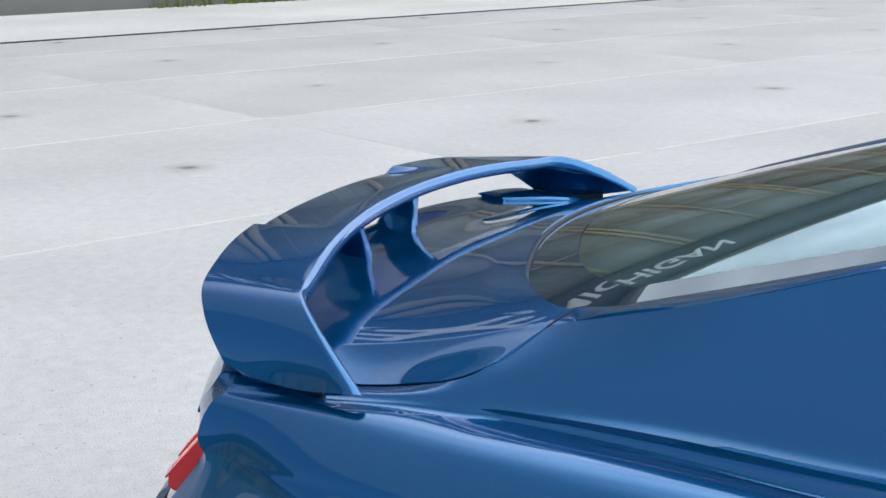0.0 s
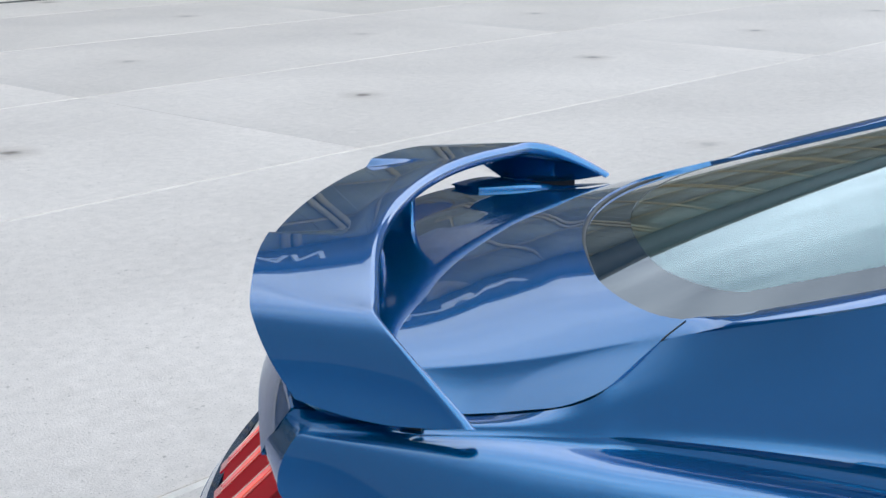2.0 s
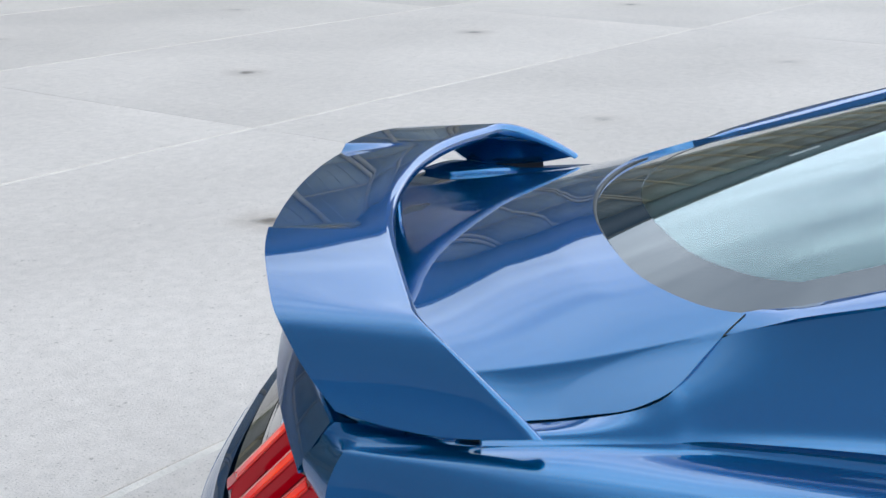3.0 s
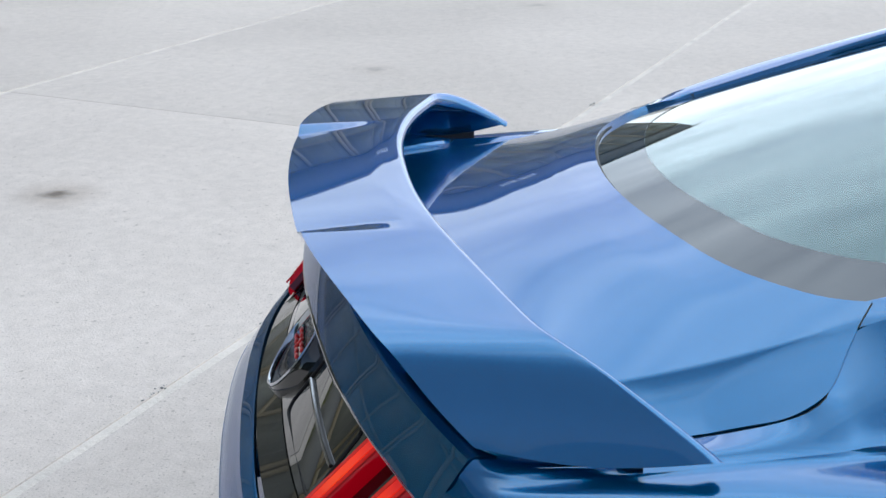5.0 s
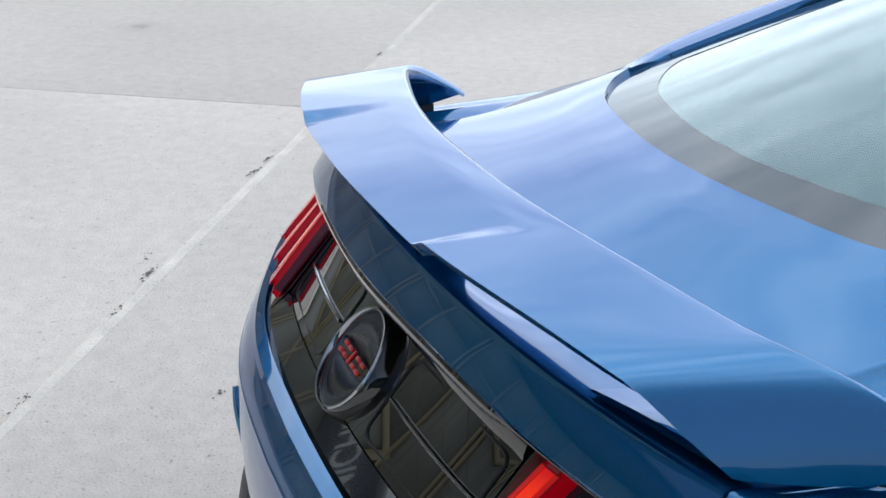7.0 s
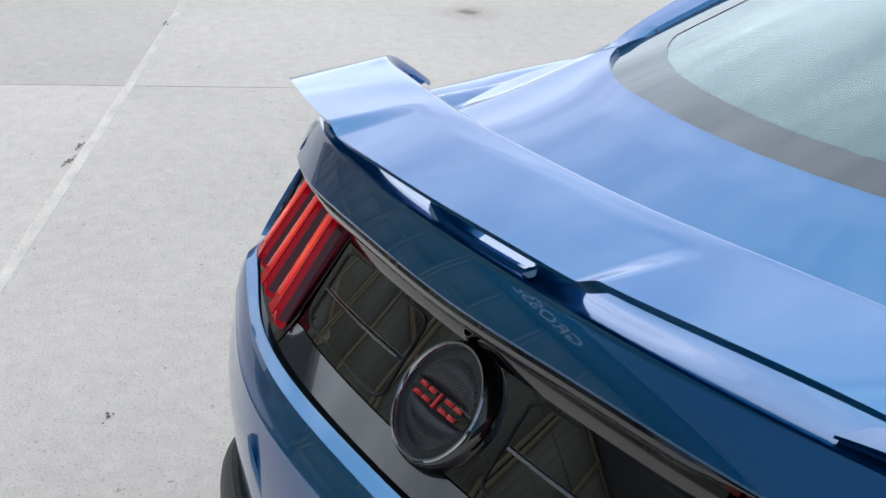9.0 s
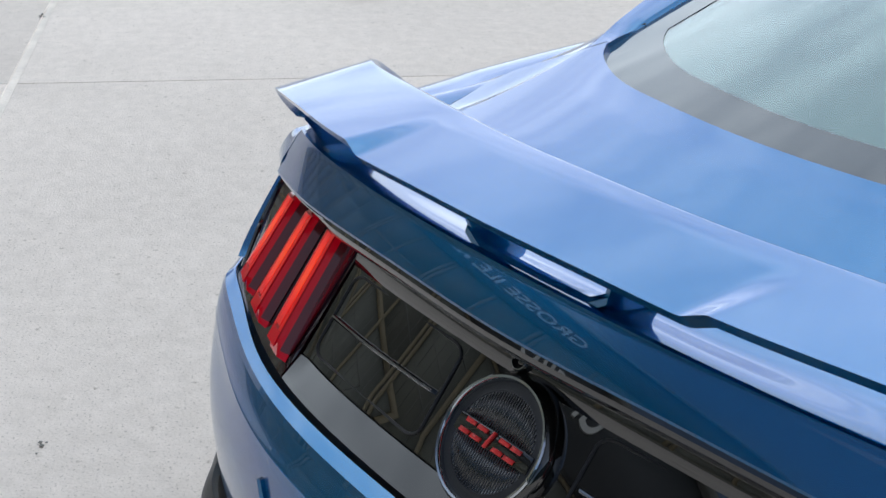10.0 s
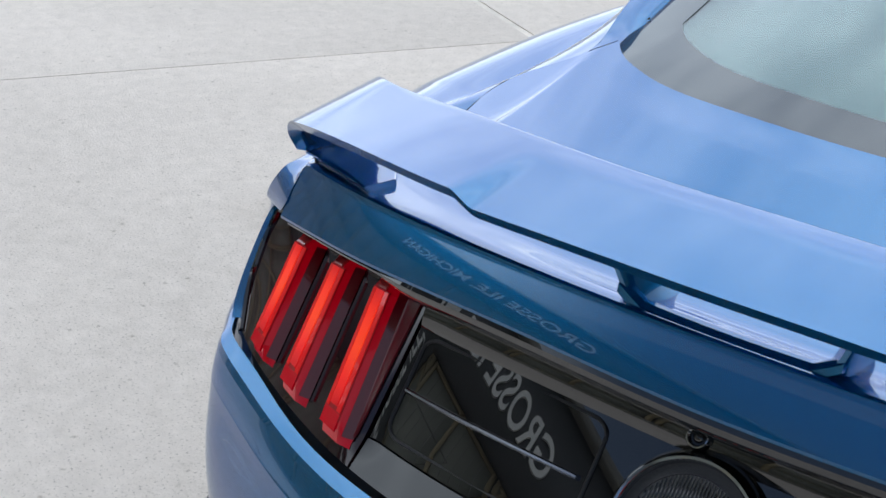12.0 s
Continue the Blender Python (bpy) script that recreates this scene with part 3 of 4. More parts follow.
# dark structure under the skin
ys = np.linspace(-0.65, 0.65, 50)
edge_low = tail(ys, np.full_like(ys, 0.985), -0.004)
part("tail_seal", panel(np.stack([edge_low, edge_low - np.array((-0.004, 0, 0.03)), edge_low - np.array((-0.008, 0, 0.09))], 1), 0.006, (-1, 0, 0)), RUBBER, car, "black rubber seal under the tail panel")
lx0, ly0 = np.meshgrid(np.linspace(0.19, 0.44, 14), np.linspace(-0.60, 0.60, 20), indexing="ij")
part("inner_body", panel(np.stack([lx0, ly0, np.minimum(top(lx0, ly0), 1.12) - 0.03], 2), 0.01), RUBBER, car, "black inner body shell")
v, yv = np.meshgrid(np.linspace(-0.1, 1.0, 10), np.linspace(-0.66, 0.66, 40), indexing="ij")
part("tail_shell", panel(tail(yv, v, -0.035), 0.01, (-1, 0, 0.3)), RUBBER, car, "black inner tail shell")

# bumper: guide rows from the tail panel outwards and down, from the middle round the corner
LEDGE_IN = [(-0.074, 0, 0.765), (-0.065, 0.25, 0.764), (-0.033, 0.45, 0.765), (0.016, 0.585, 0.776), (0.054, 0.669, 0.783), (0.085, 0.698, 0.787), (0.17, 0.757, 0.795), (0.35, 0.845, 0.79)]
LEDGE_LIP = [(-0.079, 0, 0.763), (-0.070, 0.25, 0.762), (-0.037, 0.45, 0.763), (0.012, 0.587, 0.774), (0.050, 0.671, 0.781), (0.082, 0.701, 0.785), (0.168, 0.760, 0.793), (0.35, 0.848, 0.787)]
LEDGE_OUT = [(-0.106, 0, 0.751), (-0.094, 0.25, 0.751), (-0.056, 0.45, 0.752), (-0.010, 0.595, 0.763), (0.032, 0.680, 0.770), (0.073, 0.711, 0.774), (0.162, 0.770, 0.780), (0.35, 0.857, 0.771)]
FACE_TOP = [(-0.111, 0, 0.744), (-0.099, 0.25, 0.744), (-0.060, 0.45, 0.745), (-0.014, 0.598, 0.755), (0.029, 0.683, 0.762), (0.071, 0.714, 0.766), (0.160, 0.773, 0.772), (0.35, 0.86, 0.763)]
FACE_LOW = [(-0.126, 0, 0.705), (-0.113, 0.25, 0.705), (-0.074, 0.455, 0.705), (-0.027, 0.603, 0.712), (0.023, 0.688, 0.724), (0.076, 0.724, 0.73), (0.156, 0.785, 0.725), (0.35, 0.872, 0.715)]
FACE_TURN = [(-0.127, 0, 0.690), (-0.114, 0.25, 0.690), (-0.075, 0.455, 0.690), (-0.028, 0.604, 0.695), (0.021, 0.690, 0.705), (0.075, 0.727, 0.71), (0.155, 0.788, 0.705), (0.35, 0.875, 0.70)]
LOWER_TOP = [(-0.112, 0, 0.61), (-0.099, 0.25, 0.61), (-0.062, 0.455, 0.61), (-0.018, 0.598, 0.61), (0.030, 0.683, 0.61), (0.080, 0.724, 0.61), (0.158, 0.786, 0.61), (0.35, 0.876, 0.61)]
LOWER_MID = [(-0.075, 0, 0.50), (-0.063, 0.25, 0.50), (-0.028, 0.45, 0.50), (0.012, 0.585, 0.50), (0.055, 0.665, 0.50), (0.10, 0.71, 0.50), (0.17, 0.772, 0.50), (0.35, 0.867, 0.50)]
LOWER_END = [(-0.06, 0, 0.43), (-0.048, 0.25, 0.43), (-0.015, 0.45, 0.43), (0.025, 0.58, 0.43), (0.065, 0.66, 0.43), (0.108, 0.705, 0.43), (0.178, 0.768, 0.43), (0.35, 0.862, 0.43)]
BUMP = [LEDGE_IN, LEDGE_LIP, LEDGE_OUT, FACE_TOP, FACE_LOW, FACE_TURN, LOWER_TOP, LOWER_MID, LOWER_END]
# a narrow ledge, a broad chamfer below it, and an upright lower part
CHAMFER = (1, 1, 1, 0.9, 0.6, 0.35, 0.15, 0)
REACH = (0.025, 0.024, 0.020, 0.013, 0.010, 0.008, 0.006, 0.006)
for row in BUMP:
    for k, dx, dy in ((2, 0.003, 0.0), (3, 0.008, 0.003), (4, 0.008, 0.008), (5, 0.006, 0.009), (6, 0.0, 0.007)):
        row[k] = (row[k][0] + dx, row[k][1] + dy, row[k][2])
for k in range(8):
    p1, p2, p3, low, turn_in = (np.array(BUMP[j][k]) for j in (1, 2, 3, 4, 5))
    out = (p2 - p1) * np.array((1, 1, 0))
    out /= np.linalg.norm(out)
    shift = 0.45 * (p1 - p2)
    q3 = p3 + shift
    a, old = CHAMFER[k], 0.26 * (p1 - p2) * np.array((1, 1, 0))
    BUMP[2][k], BUMP[3][k] = tuple(p2 + shift), tuple(q3)
    BUMP[4][k] = tuple(a * (q3 + out * REACH[k] - np.array((0, 0, 0.035))) + (1 - a) * (low + old))
    BUMP[5][k] = tuple(a * (q3 + out * (REACH[k] + 0.002) - np.array((0, 0, 0.054))) + (1 - a) * (turn_in + old))
    for j, push in ((6, 0.015), (7, 0.040), (8, 0.045)):
        BUMP[j][k] = tuple(np.array(BUMP[j][k]) + out * push)
face = [[tuple(np.array(a) * (1 - k) + np.array(b) * k + np.array((-0.0012, 0, 0)) * math.sin(k * math.pi)) for a, b in zip(BUMP[3], BUMP[4])] for k in (0.06, 0.35, 0.65, 0.94)]
half = np.concatenate([rows_grid(BUMP[:3], 44, 6)[:, :-1], rows_grid([BUMP[2], BUMP[3], *face, BUMP[4], BUMP[5]], 44, 29)[:, :-1], rows_grid(BUMP[5:], 44, 14)], 1)
full = np.concatenate([mirror(half)[:0:-1], half])
part("rear_bumper", panel(full, 0.01, (-1, 0, 0.2)), PAINT, car, "glossy blue rear bumper", 0.5)
VAL = [[(a - 0.012, b * 1.02, c - 0.004) for a, b, c in BUMP[8]], [(a - 0.03, b * 1.035, c - 0.05) for a, b, c in BUMP[8]], [(a - 0.02, b * 1.03, c - 0.15) for a, b, c in BUMP[8]], [(a + 0.03, b * 1.0, c - 0.2) for a, b, c in BUMP[8]]]
VAL = [[(a, b + 0.004 * float(smooth_step(0.4, 0.62, b)), c) for a, b, c in row] for row in VAL]
half = rows_grid(VAL, 30, 12)
part("lower_valance", panel(np.concatenate([mirror(half)[:0:-1], half]), 0.012, (-1, 0, 0)), PLASTIC, car, "black plastic lower valance")

# upright fin in the dark vent at each side of the bumper
for side in (1, -1):
    f = (lambda q: q) if side > 0 else mirror
    pts = np.array([(-0.101, 0.325, 0.672), (-0.103, 0.312, 0.64), (-0.098, 0.296, 0.60), (-0.089, 0.280, 0.55), (-0.076, 0.266, 0.50)])
    fine = spl(range(5), pts, np.linspace(0, 4, 17))
    wide = np.linspace(0.004, 0.045, 17)[:, None]
    well = np.stack([fine + wide * np.array((0.16 * k, k, 0)) + np.array((-0.006 + 0.003 * abs(2 * k - 1), 0, 0)) for k in np.linspace(0, 1, 6)], 1)
    vent = part("bumper_vent", panel(f(well), 0.006, (-1, 0, 0)), SATIN, car, "glossy dark vent in the bumper")
    bm = bmesh.new()
    tube(bm, f(fine + np.array((-0.004, 0, 0))), 0.007, 8)
    part("fin", bm, PAINT, vent, "blue fin beside the vent")

# quarter panels: rows run forwards, from the lid's seam over the haunch and down the flank
WHEEL_X, WHEEL_R = 1.02, 0.345
QX = [0.16, 0.19, 0.24, 0.34, 0.45, 0.54, 0.60, 0.80, 1.0, 1.25, 1.5]


def arch(x):
    d = np.maximum(0.40 ** 2 - (np.asarray(x) - WHEEL_X) ** 2, 0)
    return np.maximum(0.26, 0.335 + np.sqrt(d) * (d > 0) - 0.0)


SEAM_ROW = ([0.166, 0.19, 0.24, 0.34, 0.45, 0.537, 0.598], [0.645, 0.6405, 0.6305, 0.6135, 0.6215, 0.6075, 0.530, 0.566, 0.562, 0.557, 0.55], [None] * 7 + [1.138, 1.197, 1.262, 1.305])
SHOULDER_ROW = ([0.165, 0.195], [0.649, 0.657, 0.658, 0.652, 0.650, 0.635, 0.611, 0.607, 0.615, 0.617, 0.61], [0.991, 0.991, 0.992, 0.9965, 1.006, 1.022, 1.042, 1.072, 1.100, 1.14, 1.16])
LEDGE_ROW = ([0.164, 0.195], [0.650, 0.665, 0.668, 0.665, 0.662, 0.652, 0.639, 0.642, 0.662, 0.684, 0.70], [0.989, 0.9895, 0.990, 0.994, 1.0015, 1.009, 1.016, 1.020, 1.021, 1.021, 1.02])
CREST_ROW = ([0.163, 0.195], [0.651, 0.672, 0.676, 0.676, 0.672, 0.664, 0.659, 0.675, 0.703, 0.728, 0.748], [0.986, 0.9872, 0.988, 0.992, 0.998, 1.001, 1.003, 1.003, 0.998, 0.995, 0.99])
Q_UP = [SEAM_ROW, SHOULDER_ROW, LEDGE_ROW, CREST_ROW]
BROW_ROW = ([0.1605, 0.188], [0.653, 0.684, 0.689, 0.689, 0.687, 0.681, 0.676, 0.693, 0.725, 0.752, 0.775], [0.981, 0.984, 0.985, 0.990, 0.995, 0.993, 0.990, 0.982, 0.973, 0.967, 0.96])
HAUNCH_ROW = ([0.155, 0.180], [0.655, 0.700, 0.711, 0.728, 0.741, 0.748, 0.753, 0.768, 0.795, 0.83, 0.85], [0.968, 0.976, 0.9785, 0.984, 0.989, 0.992, 0.994, 0.996, 0.992, 0.98, 0.97])
SIDE_TOP_ROW = ([0.146, 0.170], [0.657, 0.7185, 0.738, 0.777, 0.803, 0.816, 0.824, 0.85, 0.876, 0.90, 0.91], [0.947, 0.948, 0.949, 0.952, 0.957, 0.960, 0.962, 0.965, 0.960, 0.948, 0.94])
SIDE_UPPER_ROW = ([0.161, 0.177], [0.697, 0.733, 0.7525, 0.795, 0.823, 0.838, 0.846, 0.872, 0.897, 0.917, 0.924], [0.922, 0.923, 0.925, 0.928, 0.931, 0.934, 0.935, 0.938, 0.933, 0.922, 0.913])
SIDE_ROW = ([0.174], [0.729, 0.7435, 0.763, 0.811, 0.843, 0.86, 0.868, 0.895, 0.918, 0.934, 0.938], [0.902, 0.901, 0.90, 0.903, 0.905, 0.907, 0.908, 0.91, 0.905, 0.895, 0.885])
SIDE_LOWER_ROW = ([0.115, 0.155, 0.21], [0.720, 0.7495, 0.777, 0.832, 0.867, 0.886, 0.895, 0.92, 0.94, 0.95, 0.95], [0.83, 0.83, 0.83, 0.83, 0.83, 0.83, 0.83, 0.83, 0.825, 0.82, 0.815])
SIDE_END_ROW = ([0.078, 0.13, 0.20], [0.697, 0.742, 0.784, 0.844, 0.878, 0.898, 0.907, 0.932, 0.95, 0.957, 0.955], [0.797, 0.800, 0.803, 0.795, 0.765, 0.755, 0.75, 0.75, 0.75, 0.75, 0.74])
Q_DOWN = [CREST_ROW, BROW_ROW, HAUNCH_ROW, SIDE_TOP_ROW, SIDE_UPPER_ROW, SIDE_ROW, SIDE_LOWER_ROW, SIDE_END_ROW]


def quarter_rows(spec):
    out = []
    for xs, ys, zs in spec:
        xs = xs + QX[len(xs):]
        out.append([(a, b, float(top(a, b)) - 0.001 if c is None else c) for a, b, c in zip(xs, ys, zs)])
    return out


def quarter_grid(spec, nt):
    """Flat rear face beside the lid, a crease, then the smooth flank."""
    rows = np.array(quarter_rows(spec), float)
    for r in rows:
        if band_end[-1, 2] < r[0, 2] < 0.9925:
            order = np.argsort(band_end[:, 2])
            r[0, 0] = np.interp(r[0, 2], band_end[order, 2], band_end[order, 0]) + 0.0015
            r[0, 1] = np.interp(r[0, 2], band_end[order, 2], band_end[order, 1]) + 0.0035
    a, b = rows_grid(rows[:, :2], 2, nt)
    strip = np.stack([a + (b - a) * k for k in np.linspace(0, 1, 6)[:-1]])
    return np.concatenate([strip, rows_grid(rows[:, 1:], 58, nt)])


qa, qb = quarter_grid(Q_UP, 20), quarter_grid(Q_DOWN, 40)
quarter = np.concatenate([qa, qb[:, 1:]], 1)
flank_x = np.linspace(0.36, 1.5, 50)
fy = spl(QX, Q_DOWN[-1][1], flank_x)
fz = spl(QX, Q_DOWN[-1][2], flank_x)
low = np.minimum(arch(flank_x), fz - 0.005)
low = np.where(flank_x < 0.60, np.maximum(low, 0.42), low)
flank = np.stack([np.stack([flank_x, fy + 0.004 * np.sin(k * math.pi) - 0.03 * k * (fz - low), fz + (low - fz) * k - 0.001], 1) for k in np.linspace(0, 1, 8)], 1)
for side in (1, -1):
    f = (lambda q: q) if side > 0 else mirror
    part("quarter_panel", panel(f(quarter), 0.012, (0, side, 0.8)), PAINT, car, "glossy blue rear wing panel with a soft haunch", 0.3)
    # black tube along the lid gap stands in for its shade
    edge_line = quarter[(quarter[:, 0, 0] > 0.20) & (quarter[:, 0, 0] < 0.597), 0] + np.array((0, -0.0012, -0.0022))
    bm = bmesh.new()
    tube(bm, f(edge_line), 0.0019, 6)
    part("lid_gap_line", bm, RUBBER, car, "black line for the shade in the gap beside the lid")
    part("lower_quarter", panel(f(flank), 0.012, (0, side, 0)), PAINT, car)

# rear window: tinted glass with a black border, sunk between the roof rails
s, c = np.meshgrid(np.linspace(-1, 1, 57), np.linspace(0, 1, 34), indexing="ij")


def window_grid(inset, lift, x1=1.55):
    w0, w1 = 0.500 - inset, 0.525 - inset
    yb = s * w0
    xb = glass_x((s * 0.497).ravel()).reshape(s.shape) + inset * 1.15
    xx = xb + (x1 - xb) * c
    yq = yb + (s * w1 - yb) * c
    return np.stack([xx, yq, back_glass(xx, yq) + lift], 2)


rear_window = part("rear_window", panel(window_grid(0.0, -0.006), 0.004), GLASS, car, "green-tinted sloping rear window with a black border")
rear_window.visible_shadow = False
outer, inner = window_grid(-0.001, -0.0050), window_grid(0.060, -0.0050)
bm = bmesh.new()
edge = lambda q: np.concatenate([q[:1, ::-1].reshape(-1, 3), q[1:, 0], q[-1:, 1:].reshape(-1, 3)])
o, i = edge(outer), edge(inner)
part("black_border", panel(np.stack([o, o + (i - o) * 0.5, i], 1), 0.0004), FRIT, rear_window, "black printed border of the glass")
seal = np.concatenate([window_grid(-0.001, 0.0)[:1, :4][:, ::-1].reshape(-1, 3), window_grid(-0.001, 0.0)[1:-1, 0], window_grid(-0.001, 0.0)[-1:, :4].reshape(-1, 3)])
bm = bmesh.new()
tube(bm, seal - np.array((0.0, 0, 0.004)), 0.0032)
part("window_seal", bm, RUBBER, rear_window, "black rubber seal")

# roof rails beside the glass and the roof
RX = [0.612, 0.80, 1.0, 1.25, 1.55]
for side in (1, -1):
    q = np.linspace(0.612, 1.5, 36)
    flush = 1 - smooth_step(0.622, 0.70, q)
    yi = spl(RX, [0.490, 0.506, 0.516, 0.520, 0.520], q)
    yo = np.interp(q, quarter[:, 0, 0], quarter[:, 0, 1]) - 0.001
    zo = np.interp(q, quarter[:, 0, 0], quarter[:, 0, 2])
    zi = back_glass(q, yi)
    zt = zo + 0.0015
    prof = [(yi, zi - 0.014), (yi + 0.002, zt - 0.003), (yi + 0.006, zt + 0.001), (0.5 * (yi + yo), zt + 0.002), (yo - 0.008, zo + 0.0015), (yo, zo)]
    g = np.stack([np.stack([q + 0.006 - 0.004 * j * (1 - (q - 0.617) / 0.89), a, b], 1) for j, (a, b) in enumerate(prof)], 1)
    for j in range(1, 6):
        g[:, j, 2] += flush * (top(g[:, j, 0], g[:, j, 1]) - 0.0008 - g[:, j, 2])
    g = g if side > 0 else mirror(g)
    part("roof_rail", panel(g, 0.008, (0, 0, 1)), PAINT, car, "blue roof rail beside the rear window")
for side in (1, -1):
    q = np.linspace(0, 1, 8)
    sx, sy = 0.622 - 0.026 * q, 0.499 + 0.030 * q
    bm = bmesh.new()
    tube(bm, np.stack([sx, side * sy, top(sx, sy) - 0.0004], 1), 0.0009, 6)
    part("rail_joint", bm, RUBBER, car, "dark joint at the foot of the roof rail")
rx, ry = np.meshgrid(np.linspace(1.55, 2.55, 16), np.linspace(-0.55, 0.55, 24), indexing="ij")
edge_z = float(back_glass(1.55, 0.0))
g = np.stack([rx, ry, edge_z + 0.004 + 0.03 * np.sin((rx - 1.55) / 1.0 * math.pi * 0.62) - 0.23 * ry ** 2 - 0.12 * np.abs(ry) ** 6], 2)
part("roof", panel(g, 0.02), PAINT, car, "blue roof skin")
roof_end = float(edge_z + 0.004 + 0.03 * math.sin(math.pi * 0.62))
wx, wy = np.meshgrid(np.linspace(0, 1, 12), np.linspace(-1, 1, 24), indexing="ij")
g = np.stack([2.552 + wx * (0.68 - 0.14 * wy ** 2), wy * (0.55 + 0.13 * wx), roof_end - 0.02 - 0.34 * wx - 0.05 * wx ** 2 - (0.21 - 0.1 * wx) * (wy * 0.55) ** 2], 2)
wind = part("windscreen", panel(g, 0.005), GLASS, car, "sloping windscreen glass")
wind.visible_shadow = False

# flanks and nose, one panel each
SX = [1.505, 1.9, 2.4, 2.9, 3.3, 3.7, 4.1, 4.4, 4.6]
for side in (1, -1):
    f = (lambda q: q) if side > 0 else mirror

    def side_panel(x0, x1, n):
        q = np.linspace(x0, x1, n)
        y0 = spl(SX, [0.85, 0.85, 0.86, 0.865, 0.86, 0.85, 0.82, 0.74, 0.6], q)
        z0 = spl(SX, [0.98, 0.965, 0.955, 0.945, 0.935, 0.925, 0.89, 0.83, 0.75], q)
        y1 = spl(SX, [0.955, 0.94, 0.93, 0.935, 0.945, 0.955, 0.94, 0.86, 0.68], q)
        d = np.maximum(0.40 ** 2 - (q - 3.74) ** 2, 0)
        zb = np.maximum(0.24, 0.335 + np.sqrt(d) * (d > 0))
        return f(np.stack([np.stack([q, a, b], 1) for a, b in ((y0, z0), (0.4 * y0 + 0.6 * y1, z0 - 0.04), (y1, z0 - 0.15), (y1, np.maximum(z0 - 0.25, zb)), (y1 - 0.05, zb))], 1))
    part("door", panel(side_panel(1.506, 2.80, 24), 0.02, (0, side, 0)), PAINT, car, "blue side door skin")
    part("front_wing", panel(side_panel(2.806, 4.6, 50), 0.02, (0, side, 0)), PAINT, car, "blue front wing")
    q = np.linspace(1.5, 3.15, 24)
    u = (q - 1.5) / 1.65
    zt = np.minimum(np.minimum(1.302 + 0.05 * np.sin(u * 2.4), 1.36), 1.36 - np.maximum(q - 2.5, 0) * 0.52)
    yt = np.full_like(q, 0.555) + 0.14 * np.maximum(u - 0.6, 0)
    zb2 = np.full_like(q, 0.99) - 0.04 * u
    g = f(np.stack([np.stack([q, 0.845 + (yt - 0.845) * k, zb2 + (np.maximum(zt, zb2 + 0.01) - zb2) * k], 1) for k in np.linspace(0, 1, 5)], 1))
    sw = part("side_window", panel(g, 0.005, (0, side, 0.5)), GLASS, car, "tinted side window")
    sw.visible_shadow = False
    q = np.linspace(2.55, 3.22, 8)
    bm = bmesh.new()
    tube(bm, [(a, side * (0.555 + 0.16 * (a - 2.55) / 0.67), 1.335 - 0.36 * (a - 2.55) / 0.67) for a in q], 0.025)
    part("windscreen_pillar", bm, PAINT, car)
    bm = bmesh.new()
    box(bm, (2.72, side * 0.98 - 0.09, 0.97), (2.86, side * 0.98 + 0.09, 1.09))
    part("door_mirror", bevel(bm, 0.03, 3), PAINT, car, "blue door mirror")
    bm = bmesh.new()
    box(bm, (1.45, side * 0.88 - 0.05, 0.2), (3.33, side * 0.88 + 0.03, 0.29))
    part("side_sill", bevel(bm, 0.02), PLASTIC, car, "black side sill")
hx, hy = np.meshgrid(np.linspace(3.05, 4.6, 24), np.linspace(-1, 1, 24), indexing="ij")
hw = spl(SX, [0.85, 0.85, 0.86, 0.865, 0.86, 0.85, 0.82, 0.74, 0.6], hx.ravel()).reshape(hx.shape)
hz = spl(SX, [0.98, 0.965, 0.955, 0.945, 0.935, 0.925, 0.89, 0.83, 0.75], hx.ravel()).reshape(hx.shape)
g = np.stack([hx, hy * hw * 0.995, hz + 0.07 * (1 - hy ** 2) * (1 - 0.5 * (hx - 3.05) / 1.55)], 2)
part("bonnet", panel(g, 0.02), PAINT, car, "blue bonnet")
g = rows_grid([[(4.60 + 0.06 * (1 - b * b) * 1.5, 0.66 * b, 0.78 - 0.06 * b * b) for b in np.linspace(-1, 1, 9)], [(4.66 + 0.08 * (1 - b * b), 0.74 * b, 0.62) for b in np.linspace(-1, 1, 9)], [(4.62 + 0.08 * (1 - b * b), 0.80 * b, 0.4) for b in np.linspace(-1, 1, 9)], [(4.5 + 0.08 * (1 - b * b), 0.82 * b, 0.2) for b in np.linspace(-1, 1, 9)]], 30, 16)
part("front_bumper", panel(g, 0.02, (1, 0, 0)), PAINT, car, "blue front bumper")
bm = bmesh.new()
box(bm, (0.02, -0.62, 0.22), (4.5, 0.62, 0.26))
part("underbody", bm, RUBBER, car, "black underbody")

# cabin seen through the glass
lx0, ly0 = np.meshgrid(np.linspace(0.40, 1.75, 24), np.linspace(-0.52, 0.52, 20), indexing="ij")
# made-up liner parallel to the glass, so one even tone shows behind it
part("glass_liner", panel(np.stack([lx0, ly0, back_glass(lx0, ly0) - 0.06], 2), 0.012), INTERIOR, car, "teal-grey liner added under the rear window for an even tone")
for y0 in (-0.38, 0.06):
    bm = bmesh.new()
    box(bm, (1.5, y0, 0.5), (1.72, y0 + 0.36, 1.02))
    part("rear_seat", bevel(bm, 0.06, 3), SEAT, car, "black leather rear seat back")
